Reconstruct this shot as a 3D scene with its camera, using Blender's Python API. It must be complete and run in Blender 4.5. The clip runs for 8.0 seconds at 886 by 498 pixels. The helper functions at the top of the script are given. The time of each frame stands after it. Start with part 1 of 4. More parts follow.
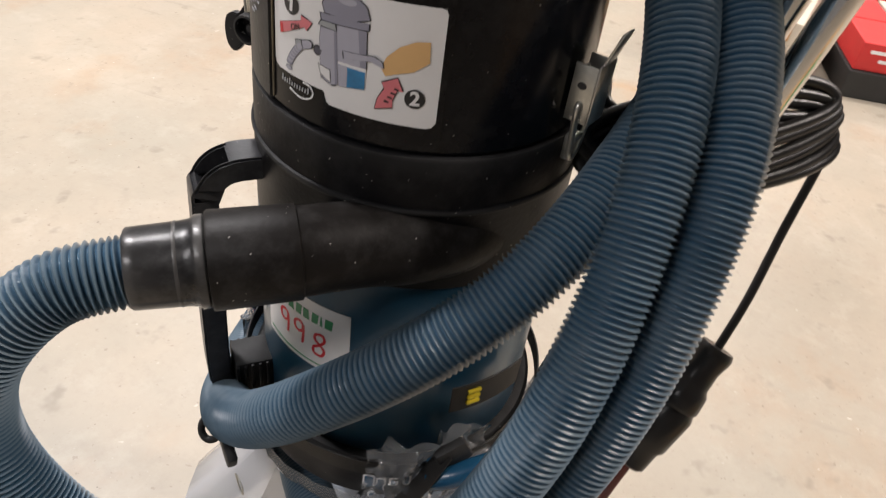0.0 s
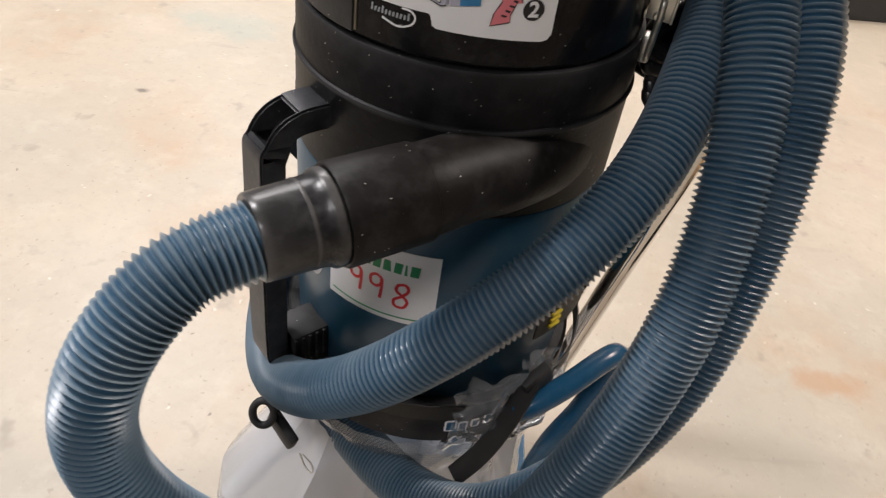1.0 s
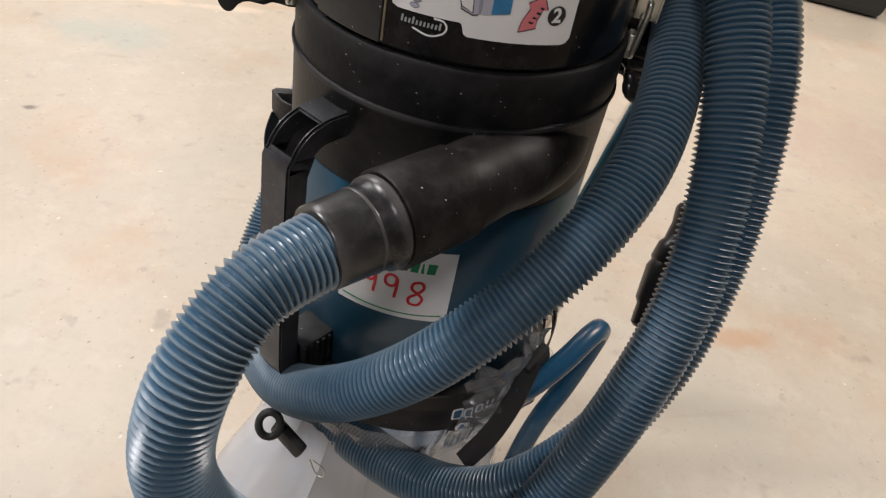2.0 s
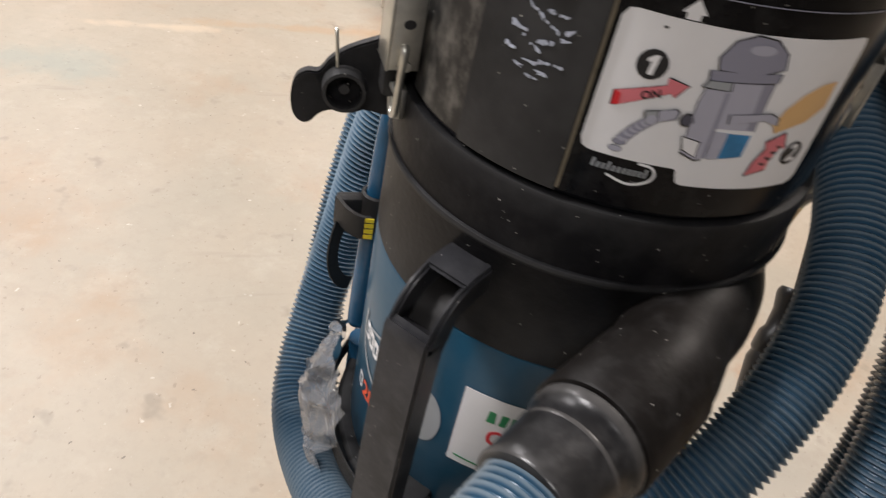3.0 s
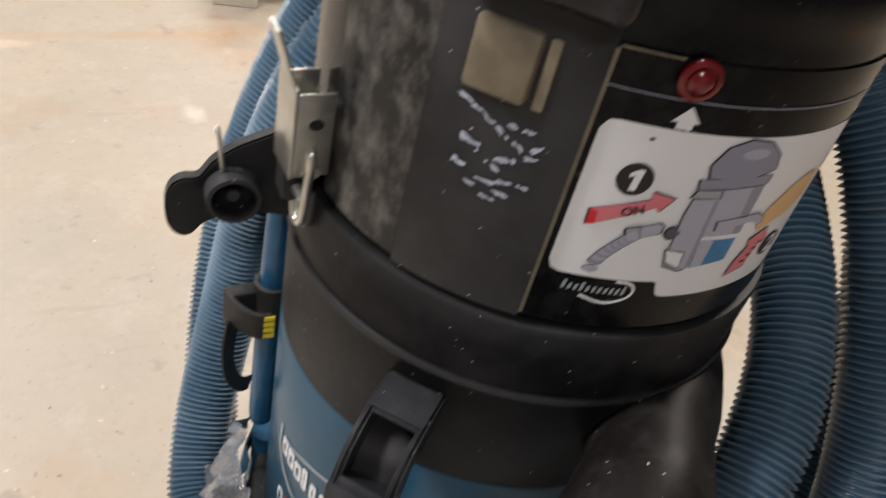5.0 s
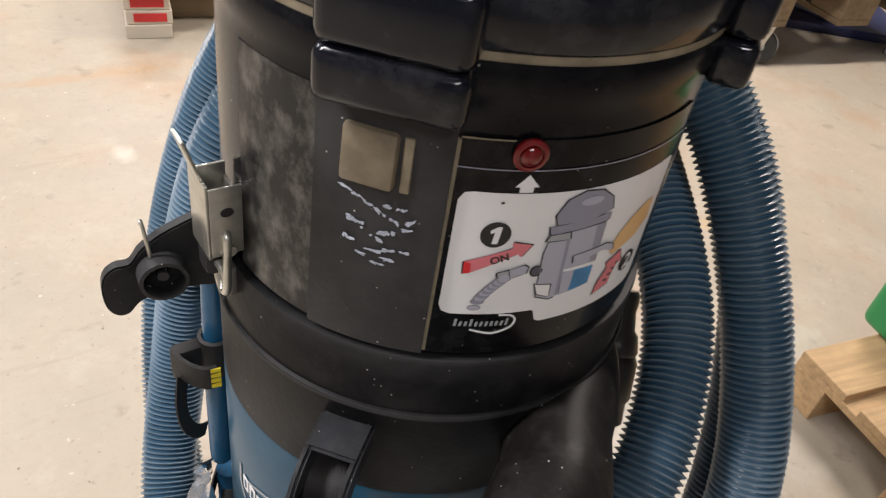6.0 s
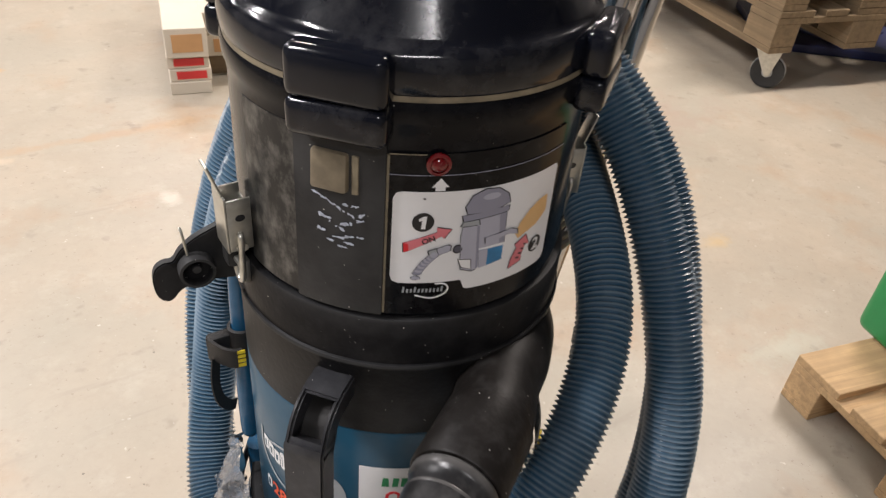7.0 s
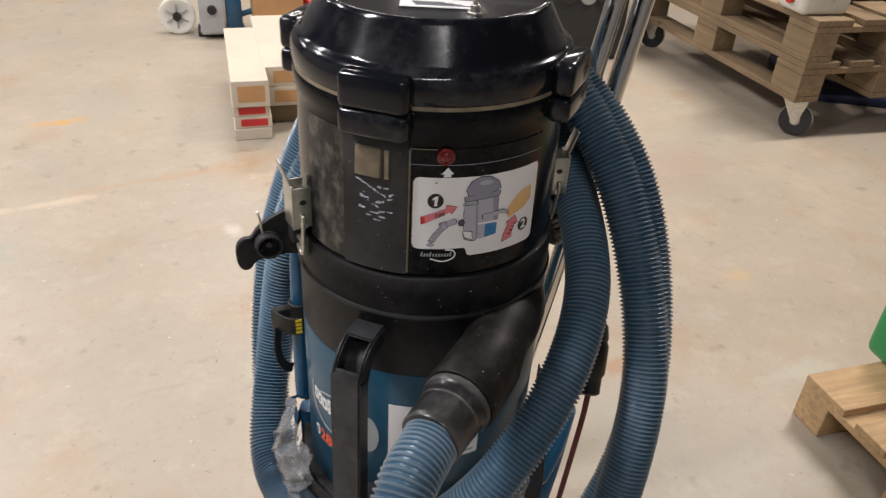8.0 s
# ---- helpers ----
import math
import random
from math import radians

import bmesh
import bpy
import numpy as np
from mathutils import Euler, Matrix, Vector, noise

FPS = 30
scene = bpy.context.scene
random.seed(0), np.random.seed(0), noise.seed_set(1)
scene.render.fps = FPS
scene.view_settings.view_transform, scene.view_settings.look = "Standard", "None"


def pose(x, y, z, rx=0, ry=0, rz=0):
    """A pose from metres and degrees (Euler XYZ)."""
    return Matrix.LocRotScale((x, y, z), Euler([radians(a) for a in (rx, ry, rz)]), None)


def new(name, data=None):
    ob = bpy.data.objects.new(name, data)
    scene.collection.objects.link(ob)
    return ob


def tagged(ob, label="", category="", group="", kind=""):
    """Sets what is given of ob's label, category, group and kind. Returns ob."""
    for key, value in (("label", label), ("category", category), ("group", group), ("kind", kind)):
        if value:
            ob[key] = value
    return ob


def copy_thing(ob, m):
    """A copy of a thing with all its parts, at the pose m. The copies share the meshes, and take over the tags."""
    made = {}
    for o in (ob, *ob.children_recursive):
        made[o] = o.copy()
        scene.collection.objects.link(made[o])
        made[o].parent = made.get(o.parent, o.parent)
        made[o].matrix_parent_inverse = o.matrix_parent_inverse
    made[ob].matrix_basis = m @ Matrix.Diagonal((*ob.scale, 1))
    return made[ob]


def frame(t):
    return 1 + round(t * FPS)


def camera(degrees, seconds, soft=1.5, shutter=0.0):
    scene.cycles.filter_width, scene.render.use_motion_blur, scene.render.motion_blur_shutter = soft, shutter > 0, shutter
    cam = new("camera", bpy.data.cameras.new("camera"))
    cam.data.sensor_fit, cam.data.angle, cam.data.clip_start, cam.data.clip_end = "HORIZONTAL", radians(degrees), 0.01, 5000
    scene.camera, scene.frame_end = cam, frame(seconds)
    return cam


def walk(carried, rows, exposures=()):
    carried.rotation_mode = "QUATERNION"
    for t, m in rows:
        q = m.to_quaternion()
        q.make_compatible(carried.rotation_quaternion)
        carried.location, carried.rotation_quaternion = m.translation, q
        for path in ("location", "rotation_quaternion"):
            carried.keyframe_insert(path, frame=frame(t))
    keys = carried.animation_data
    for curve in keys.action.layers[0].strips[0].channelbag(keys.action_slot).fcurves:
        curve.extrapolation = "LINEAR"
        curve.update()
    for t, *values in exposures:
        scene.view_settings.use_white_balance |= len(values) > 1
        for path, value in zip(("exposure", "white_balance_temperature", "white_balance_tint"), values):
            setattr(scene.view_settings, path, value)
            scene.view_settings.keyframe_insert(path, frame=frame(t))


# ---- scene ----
cam = camera(61.8, 8.0, soft=1.25, shutter=0.4)
ROWS = [
    (0.0, 0.2055, -0.6673, 1.3300, 50.37, -6.58, 18.74),
    (0.5, 0.1231, -0.7044, 1.2957, 49.64, -5.89, 11.88),
    (1.0, -0.0162, -0.7109, 1.2687, 48.90, -6.51, 3.65),
    (1.2, -0.0560, -0.7200, 1.2689, 48.85, -6.47, 0.74),
    (2.3, -0.1877, -0.7318, 1.2739, 50.65, -9.41, -7.66),
    (2.5, -0.2139, -0.6629, 1.2689, 51.13, -9.43, -7.94),
    (3.0, -0.2939, -0.4935, 1.2571, 49.98, -9.80, -12.26),
    (3.5, -0.3502, -0.4305, 1.2361, 49.58, -11.21, -13.93),
    (4.0, -0.3451, -0.3965, 1.2187, 49.62, -12.47, -16.25),
    (4.5, -0.3406, -0.3825, 1.2171, 50.05, -12.50, -19.55),
    (5.0, -0.3060, -0.3567, 1.2658, 50.46, -11.63, -25.14),
    (5.2, -0.2936, -0.3515, 1.2802, 50.92, -11.18, -27.42),
    (6.3, -0.3098, -0.4239, 1.3684, 50.90, -6.86, -33.59),
    (6.5, -0.3181, -0.4520, 1.3861, 51.78, -5.87, -33.62),
    (7.0, -0.3321, -0.5628, 1.4248, 53.80, -4.36, -31.46),
    (7.5, -0.3503, -0.6820, 1.4564, 55.90, -3.51, -29.38),
    (8.0, -0.4132, -0.7738, 1.4805, 57.73, -2.84, -28.03),
]
walk(cam, [(t, pose(x, y, z, rx, ry, rz)) for t, x, y, z, rx, ry, rz in ROWS],
     [(0.0, 0.22), (1.2, 0.2), (2.5, 0.02), (4.5, 0.0), (6.5, 0.2), (7.2, 0.08), (8.0, -0.1)])

# ---- light ----
world = bpy.data.worlds.new("world")
world.use_nodes = True
world.node_tree.nodes["Background"].inputs[0].default_value = (0.9, 0.95, 1.0, 1)
world.node_tree.nodes["Background"].inputs[1].default_value = 0.008
scene.world = world
LAMP_W = 92.0
COOL, WARM = (1.0, 0.960, 0.970), (1.0, 0.895, 0.830)
LAMP_SPOTS = [(-2.5, 0.7, 1.85), (-1.4, -2.7, 0.72), (-2.0, 3.2, 1.0), (1.2, 3.6, 0.9), (3.4, 1.2, 1.75), (4.6, 5.6, 0.9), (-2.0, 6.0, 0.9), (1.2, 6.4, 0.9)]
CEILING = 3.9


def lamp(x, y, z, sx, sy, watts, colour):
    d = bpy.data.lights.new("tube_light", "AREA")
    d.shape, d.size, d.size_y, d.energy, d.color = "RECTANGLE", sx, sy, watts, colour
    ob = new("tube_light", d)
    ob.location = (x, y, z)
    return ob


for lx, ly, share in LAMP_SPOTS:
    lamp(lx, ly, CEILING - 0.16, 1.5, 0.22, LAMP_W * share, WARM if lx > 0 else COOL)


# ---- materials ----
def material(name, colour, rough=0.5, metal=0.0, vary=0.15, scale=12.0, fine=180.0, bump=0.05, dust=0.0,
             dust_colour=(0.34, 0.335, 0.33), speck=0.0, coat=0.0, alpha=1.0, rand=0.0, spec=0.5, edge=0.0, edge_colour=(0.2, 0.24, 0.27), grain=0.0, smear=1.0):
    """Principled surface with colour variation at two scales, gloss variation, fine relief and optional dust and specks."""
    m = bpy.data.materials.new(name)
    m.use_nodes = True
    t, n = m.node_tree, m.node_tree.nodes
    b = n["Principled BSDF"]
    co = n.new("ShaderNodeTexCoord")

    def noise_tex(s, detail=4.0, r=0.55):
        q = n.new("ShaderNodeTexNoise")
        q.inputs["Scale"].default_value, q.inputs["Detail"].default_value, q.inputs["Roughness"].default_value = s, detail, r
        t.links.new(co.outputs["Object"], q.inputs["Vector"])
        return q.outputs["Fac"]

    def math_node(op, a, c):
        q = n.new("ShaderNodeMath")
        q.operation = op
        for k, v in enumerate((a, c)):
            if isinstance(v, (int, float)):
                q.inputs[k].default_value = v
            else:
                t.links.new(v, q.inputs[k])
        return q.outputs[0]

    def ramp(fac, lo, hi):
        q = n.new("ShaderNodeMapRange")
        q.inputs["From Min"].default_value, q.inputs["From Max"].default_value = lo, hi
        t.links.new(fac, q.inputs["Value"])
        return q.outputs["Result"]

    def mix(fac, a, c):
        q = n.new("ShaderNodeMix")
        q.data_type = "RGBA"
        for sock, v in ((q.inputs["Factor"], fac), (q.inputs["A"], a), (q.inputs["B"], c)):
            if isinstance(v, tuple):
                sock.default_value = (*v, 1)
            elif isinstance(v, (int, float)):
                sock.default_value = v
            else:
                t.links.new(v, sock)
        return q.outputs["Result"]

    big, small = noise_tex(scale), noise_tex(fine, 2.0)
    dark = tuple(c * (1 - vary) for c in colour)
    light = tuple(min(1.0, c * (1 + vary)) for c in colour)
    col = mix(ramp(big, 0.3, 0.7), dark, light)
    col = mix(math_node("MULTIPLY", ramp(small, 0.35, 0.75), vary * 0.8), col, tuple(c * 0.6 for c in colour))
    if rand:
        info = n.new("ShaderNodeObjectInfo")
        col = mix(math_node("MULTIPLY", info.outputs["Random"], rand), col, tuple(c * 0.55 for c in colour))
    if dust:
        q = n.new("ShaderNodeTexNoise")
        q.inputs["Scale"].default_value, q.inputs["Detail"].default_value, q.inputs["Roughness"].default_value = scale * 2.3, 8.0, 0.68
        mp = n.new("ShaderNodeMapping")
        mp.inputs["Scale"].default_value = (1.0, 1.0, smear)
        t.links.new(co.outputs["Object"], mp.inputs["Vector"])
        t.links.new(mp.outputs["Vector"], q.inputs["Vector"])
        d = math_node("MULTIPLY", ramp(q.outputs["Fac"], 0.46, 0.74), dust)
        col = mix(d, col, dust_colour)
    if grain:
        mp = n.new("ShaderNodeMapping")
        mp.inputs["Scale"].default_value = (1.6, 34.0, 34.0)
        t.links.new(co.outputs["Object"], mp.inputs["Vector"])
        for s_, lo, hi, amount, tint in ((1.5, 0.42, 0.72, grain, 0.45), (5.0, 0.5, 0.7, grain * 0.7, 0.6)):
            q = n.new("ShaderNodeTexNoise")
            q.inputs["Scale"].default_value, q.inputs["Detail"].default_value, q.inputs["Distortion"].default_value = s_, 4.0, 0.6
            t.links.new(mp.outputs["Vector"], q.inputs["Vector"])
            col = mix(math_node("MULTIPLY", ramp(q.outputs["Fac"], lo, hi), amount), col, tuple(c * tint for c in colour))
        knot = n.new("ShaderNodeTexVoronoi")
        knot.inputs["Scale"].default_value = 5.0
        t.links.new(co.outputs["Object"], knot.inputs["Vector"])
        col = mix(math_node("MULTIPLY", math_node("LESS_THAN", knot.outputs["Distance"], 0.07), 0.8), col, tuple(c * 0.25 for c in colour))
    if edge:
        geo = n.new("ShaderNodeNewGeometry")
        d = math_node("MULTIPLY", ramp(geo.outputs["Pointiness"], 0.50, 0.56), math_node("MULTIPLY", ramp(big, 0.25, 0.6), edge))
        col = mix(d, col, edge_colour)
    if speck:
        v = n.new("ShaderNodeTexVoronoi")
        v.inputs["Scale"].default_value = 115.0
        t.links.new(co.outputs["Object"], v.inputs["Vector"])
        d = math_node("LESS_THAN", v.outputs["Distance"], 0.068)
        d = math_node("MULTIPLY", math_node("MULTIPLY", d, ramp(noise_tex(23.0, 2.0), 0.47, 0.57)), speck)
        col = mix(d, col, (0.75, 0.72, 0.66))
    t.links.new(col, b.inputs["Base Color"])
    t.links.new(math_node("ADD", math_node("MULTIPLY", big, 0.22 * rough + 0.03), rough * 0.88 - 0.015), b.inputs["Roughness"])
    b.inputs["Metallic"].default_value = metal
    b.inputs["Coat Weight"].default_value = coat
    b.inputs["Specular IOR Level"].default_value = spec
    if alpha < 1:
        b.inputs["Alpha"].default_value = alpha
    if bump:
        q = n.new("ShaderNodeBump")
        q.inputs["Strength"].default_value, q.inputs["Distance"].default_value = bump, 0.002
        t.links.new(small, q.inputs["Height"])
        t.links.new(q.outputs["Normal"], b.inputs["Normal"])
    return m


M_GLOSS = material("black_gloss_plastic", (0.004, 0.005, 0.009), 0.13, dust=0.09, scale=11, bump=0.012, spec=0.42)
M_HOUSING = material("black_housing_plastic", (0.0035, 0.0038, 0.0055), 0.20, dust=0.03, speck=0.35, scale=14, bump=0.03, spec=0.15)
M_DUSTY = material("dust_smeared_plastic", (0.013, 0.013, 0.013), 0.36, dust=0.62, scale=19, bump=0.06, dust_colour=(0.22, 0.205, 0.18), spec=0.3, smear=0.75)
M_MATTE = material("black_textured_plastic", (0.0055, 0.0055, 0.0065), 0.46, dust=0.04, speck=0.8, scale=10, bump=0.14, spec=0.13, edge=0.5, edge_colour=(0.08, 0.08, 0.08))
M_GRIP = material("scuffed_black_plastic", (0.011, 0.0115, 0.0135), 0.40, dust=0.10, speck=0.6, scale=16, bump=0.10, spec=0.3, edge=0.35, edge_colour=(0.10, 0.10, 0.11))
M_PIPE = material("black_moulded_plastic", (0.010, 0.0085, 0.0077), 0.50, dust=0.05, speck=0.9, scale=22, bump=0.16, spec=0.18)
M_CUFF = material("worn_black_rubber", (0.012, 0.012, 0.013), 0.29, dust=0.13, scale=20, bump=0.08, spec=0.4, edge=0.5, edge_colour=(0.14, 0.135, 0.13))
M_BLUE = material("blue_enamel", (0.014, 0.066, 0.115), 0.3, vary=0.10, scale=6, bump=0.02, dust=0.06)
M_TUBE_BLUE = material("blue_painted_tube", (0.012, 0.078, 0.160), 0.26, vary=0.12, scale=12, bump=0.03, dust=0.06)
M_HOSE = material("blue_hose_plastic", (0.034, 0.092, 0.155), 0.32, vary=0.24, scale=6, fine=260, bump=0.05, dust=0.35, dust_colour=(0.16, 0.20, 0.225), spec=0.5, edge=0.65, edge_colour=(0.26, 0.32, 0.36))
M_CHROME = material("chromed_steel", (0.78, 0.76, 0.73), 0.10, metal=1.0, vary=0.05, scale=20, bump=0.02)
M_STEEL = material("zinc_plated_steel", (0.56, 0.55, 0.50), 0.32, metal=0.9, vary=0.15, scale=60, bump=0.05)
M_LABEL = material("white_label_print", (0.80, 0.80, 0.81), 0.35, vary=0.03, scale=20, bump=0.0)
M_PANEL = material("black_label_film", (0.004, 0.004, 0.005), 0.20, dust=0.04, speck=0.3, scale=26, bump=0.02, spec=0.18)
M_FILM_EDGE = material("yellowed_film_edge", (0.22, 0.185, 0.125), 0.5, vary=0.3, scale=60, bump=0.1)
M_INK = material("black_ink", (0.012, 0.012, 0.014), 0.4, bump=0.0)
M_RED_INK = material("pink_red_ink", (0.70, 0.19, 0.22), 0.4, vary=0.06, bump=0.0)
M_GREY_A = material("light_grey_ink", (0.42, 0.42, 0.50), 0.4, vary=0.05, bump=0.0)
M_GREY_B = material("mid_grey_ink", (0.27, 0.27, 0.34), 0.4, vary=0.05, bump=0.0)
M_GREY_C = material("dark_grey_ink", (0.08, 0.08, 0.11), 0.4, vary=0.05, bump=0.0)
M_BLUE_INK = material("blue_ink", (0.03, 0.20, 0.42), 0.4, vary=0.2, scale=60, bump=0.0)
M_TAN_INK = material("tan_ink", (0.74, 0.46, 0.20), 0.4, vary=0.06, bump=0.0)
M_GREEN_INK = material("green_ink", (0.01, 0.24, 0.08), 0.4, vary=0.05, bump=0.0)
M_MARKER = material("red_marker_ink", (0.68, 0.02, 0.03), 0.4, vary=0.1, bump=0.0)
M_ORANGE_INK = material("orange_red_ink", (0.75, 0.11, 0.05), 0.4, vary=0.05, bump=0.0)
M_SILVER_INK = material("silver_grey_print", (0.34, 0.36, 0.38), 0.35, vary=0.08, bump=0.0)
M_BEIGE = material("yellowed_beige_plastic", (0.19, 0.155, 0.105), 0.38, vary=0.3, scale=50, bump=0.05)
M_LED = material("red_lens_plastic", (0.16, 0.006, 0.008), 0.12, vary=0.15, scale=80, bump=0.0, coat=0.4)
M_CABLE = material("black_cable_sheath", (0.016, 0.015, 0.015), 0.33, vary=0.2, scale=30, bump=0.04)
M_CABLE_RED = material("dark_red_cable", (0.13, 0.018, 0.016), 0.4, vary=0.2, scale=30, bump=0.04)
M_STRAP = material("black_webbing", (0.011, 0.010, 0.0095), 0.6, vary=0.25, scale=60, fine=900, bump=0.3)
M_YELLOW = material("yellow_stitching", (0.75, 0.58, 0.02), 0.6, vary=0.1, bump=0.1)


def film_material(name, haze, tint, rough):
    """Clear plastic film: mostly see-through, a little milky, with glossy folds."""
    m = bpy.data.materials.new(name)
    m.use_nodes = True
    t, n = m.node_tree, m.node_tree.nodes
    n.remove(n["Principled BSDF"])
    clear, milk, back, shine = n.new("ShaderNodeBsdfTransparent"), n.new("ShaderNodeBsdfDiffuse"), n.new("ShaderNodeBsdfTranslucent"), n.new("ShaderNodeBsdfGlossy")
    clear.inputs["Color"].default_value = (0.95, 0.96, 0.97, 1)
    milk.inputs["Color"].default_value = back.inputs["Color"].default_value = (*tint, 1)
    shine.inputs["Color"].default_value, shine.inputs["Roughness"].default_value = (1, 1, 1, 1), rough
    both, body, full = n.new("ShaderNodeMixShader"), n.new("ShaderNodeMixShader"), n.new("ShaderNodeMixShader")
    rim = n.new("ShaderNodeFresnel")
    rim.inputs["IOR"].default_value = 1.5
    both.inputs[0].default_value, body.inputs[0].default_value = 0.4, haze
    t.links.new(milk.outputs[0], both.inputs[1])
    t.links.new(back.outputs[0], both.inputs[2])
    t.links.new(clear.outputs[0], body.inputs[1])
    t.links.new(both.outputs[0], body.inputs[2])
    t.links.new(rim.outputs[0], full.inputs[0])
    t.links.new(body.outputs[0], full.inputs[1])
    t.links.new(shine.outputs[0], full.inputs[2])
    t.links.new(full.outputs[0], n["Material Output"].inputs["Surface"])
    return m


M_FILM = film_material("thin_clear_film", 0.20, (0.80, 0.82, 0.84), 0.10)
M_BAG = film_material("milky_plastic_film", 0.24, (0.94, 0.95, 0.98), 0.14)
M_SACK = film_material("white_plastic_film", 0.68, (0.86, 0.87, 0.90), 0.16)
M_NAVY = material("dull_navy", (0.028, 0.036, 0.115), 0.4, vary=0.2, bump=0.05)
M_PLASTIC_WHITE = material("white_plastic", (0.66, 0.65, 0.60), 0.4, vary=0.06, scale=8, bump=0.02)
M_GREEN = material("green_plastic", (0.015, 0.24, 0.07), 0.35, vary=0.12, scale=10, bump=0.04)
M_WOOD = material("pallet_wood", (0.60, 0.40, 0.21), 0.75, vary=0.2, scale=5, fine=60, bump=0.25, rand=0.35, grain=0.6)
M_WOOD_DARK = material("weathered_pallet_wood", (0.30, 0.215, 0.125), 0.8, vary=0.3, scale=5, fine=60, bump=0.25, rand=0.5, grain=0.7)
M_CARD = material("brown_cardboard", (0.48, 0.27, 0.12), 0.8, vary=0.12, scale=6, bump=0.08)
M_CARD_WHITE = material("white_carton_board", (0.56, 0.50, 0.41), 0.6, vary=0.06, scale=5, bump=0.05)
M_CARD_RED = material("red_carton_board", (0.55, 0.03, 0.03), 0.55, vary=0.1, scale=6, bump=0.04)
M_GREY_PAINT = material("grey_painted_metal", (0.36, 0.37, 0.38), 0.4, vary=0.1, scale=9, bump=0.04)
M_RUBBER = material("black_rubber", (0.02, 0.02, 0.02), 0.6, vary=0.2, scale=20, bump=0.1)
M_WALL = material("painted_wall", (0.20, 0.20, 0.20), 0.7, vary=0.08, scale=1.5, fine=40, bump=0.1)
M_CEILING = material("ceiling_boards", (0.16, 0.16, 0.16), 0.8, vary=0.1, scale=1.5, fine=40, bump=0.1)
M_PAINT_WHITE = material("scraped_white_paint", (0.42, 0.45, 0.53), 0.6, vary=0.3, scale=120, bump=0.1)


def floor_material():
    """Worn beige concrete: cloudy tone, fine grit, rust-brown stains, dark flecks and pale scratches."""
    m = material("worn_beige_concrete", (0.400, 0.338, 0.262), 0.42, vary=0.10, scale=1.3, fine=55, bump=0.10, dust=0.22, dust_colour=(0.50, 0.45, 0.38))
    t, n = m.node_tree, m.node_tree.nodes
    b = n["Principled BSDF"]
    co = n["Texture Coordinate"]
    col = b.inputs["Base Color"].links[0].from_socket

    def layer(col, s, lo, hi, amount, tint, detail=6.0, r=0.6, stretch=(1, 1, 1), off=0.0):
        mp = n.new("ShaderNodeMapping")
        mp.inputs["Scale"].default_value = stretch
        mp.inputs["Location"].default_value = (off, off * 0.7, 0)
        mp.inputs["Rotation"].default_value = (0, 0, 0.5 + off)
        q = n.new("ShaderNodeTexNoise")
        q.inputs["Scale"].default_value, q.inputs["Detail"].default_value, q.inputs["Roughness"].default_value = s, detail, r
        k = n.new("ShaderNodeMapRange")
        k.inputs["From Min"].default_value, k.inputs["From Max"].default_value, k.inputs["To Max"].default_value = lo, hi, amount
        x = n.new("ShaderNodeMix")
        x.data_type = "RGBA"
        x.inputs["B"].default_value = (*tint, 1)
        t.links.new(co.outputs["Object"], mp.inputs["Vector"])
        t.links.new(mp.outputs["Vector"], q.inputs["Vector"])
        t.links.new(q.outputs["Fac"], k.inputs["Value"])
        t.links.new(k.outputs["Result"], x.inputs["Factor"])
        t.links.new(col, x.inputs["A"])
        return x.outputs["Result"]

    def spot(col, x, y, rx, ry, amount, tint, s=6.0, rough=0.7):
        """A spill with a ragged edge at one place on the floor."""
        mp = n.new("ShaderNodeMapping")
        mp.inputs["Location"].default_value = (-x / rx, -y / ry, 0)
        mp.inputs["Scale"].default_value = (1 / rx, 1 / ry, 0)
        g = n.new("ShaderNodeVectorMath")
        g.operation = "LENGTH"
        q = n.new("ShaderNodeTexNoise")
        q.inputs["Scale"].default_value, q.inputs["Detail"].default_value, q.inputs["Roughness"].default_value = s, 8.0, rough
        a = n.new("ShaderNodeMath")
        a.operation, a.inputs[1].default_value = "MULTIPLY_ADD", 2.6
        k = n.new("ShaderNodeMapRange")
        k.inputs["From Min"].default_value, k.inputs["From Max"].default_value = 2.15, 1.55
        k.inputs["To Max"].default_value = amount
        x_ = n.new("ShaderNodeMix")
        x_.data_type = "RGBA"
        x_.inputs["B"].default_value = (*tint, 1)
        t.links.new(co.outputs["Object"], mp.inputs["Vector"])
        t.links.new(co.outputs["Object"], q.inputs["Vector"])
        t.links.new(mp.outputs["Vector"], g.inputs[0])
        t.links.new(q.outputs["Fac"], a.inputs[0])
        t.links.new(g.outputs["Value"], a.inputs[2])
        t.links.new(a.outputs[0], k.inputs["Value"])
        t.links.new(k.outputs["Result"], x_.inputs["Factor"])
        t.links.new(col, x_.inputs["A"])
        return x_.outputs["Result"]

    col = layer(col, 0.9, 0.40, 0.70, 0.70, (0.335, 0.318, 0.265), off=3.1)
    col = layer(col, 3.4, 0.45, 0.70, 0.45, (0.33, 0.30, 0.24), detail=9, r=0.7, off=4.4)
    col = layer(col, 2.1, 0.54, 0.74, 0.60, (0.37, 0.235, 0.135), detail=8, off=7.7)
    col = layer(col, 7.0, 0.52, 0.75, 0.35, (0.52, 0.48, 0.41), detail=9, r=0.72, off=9.1)
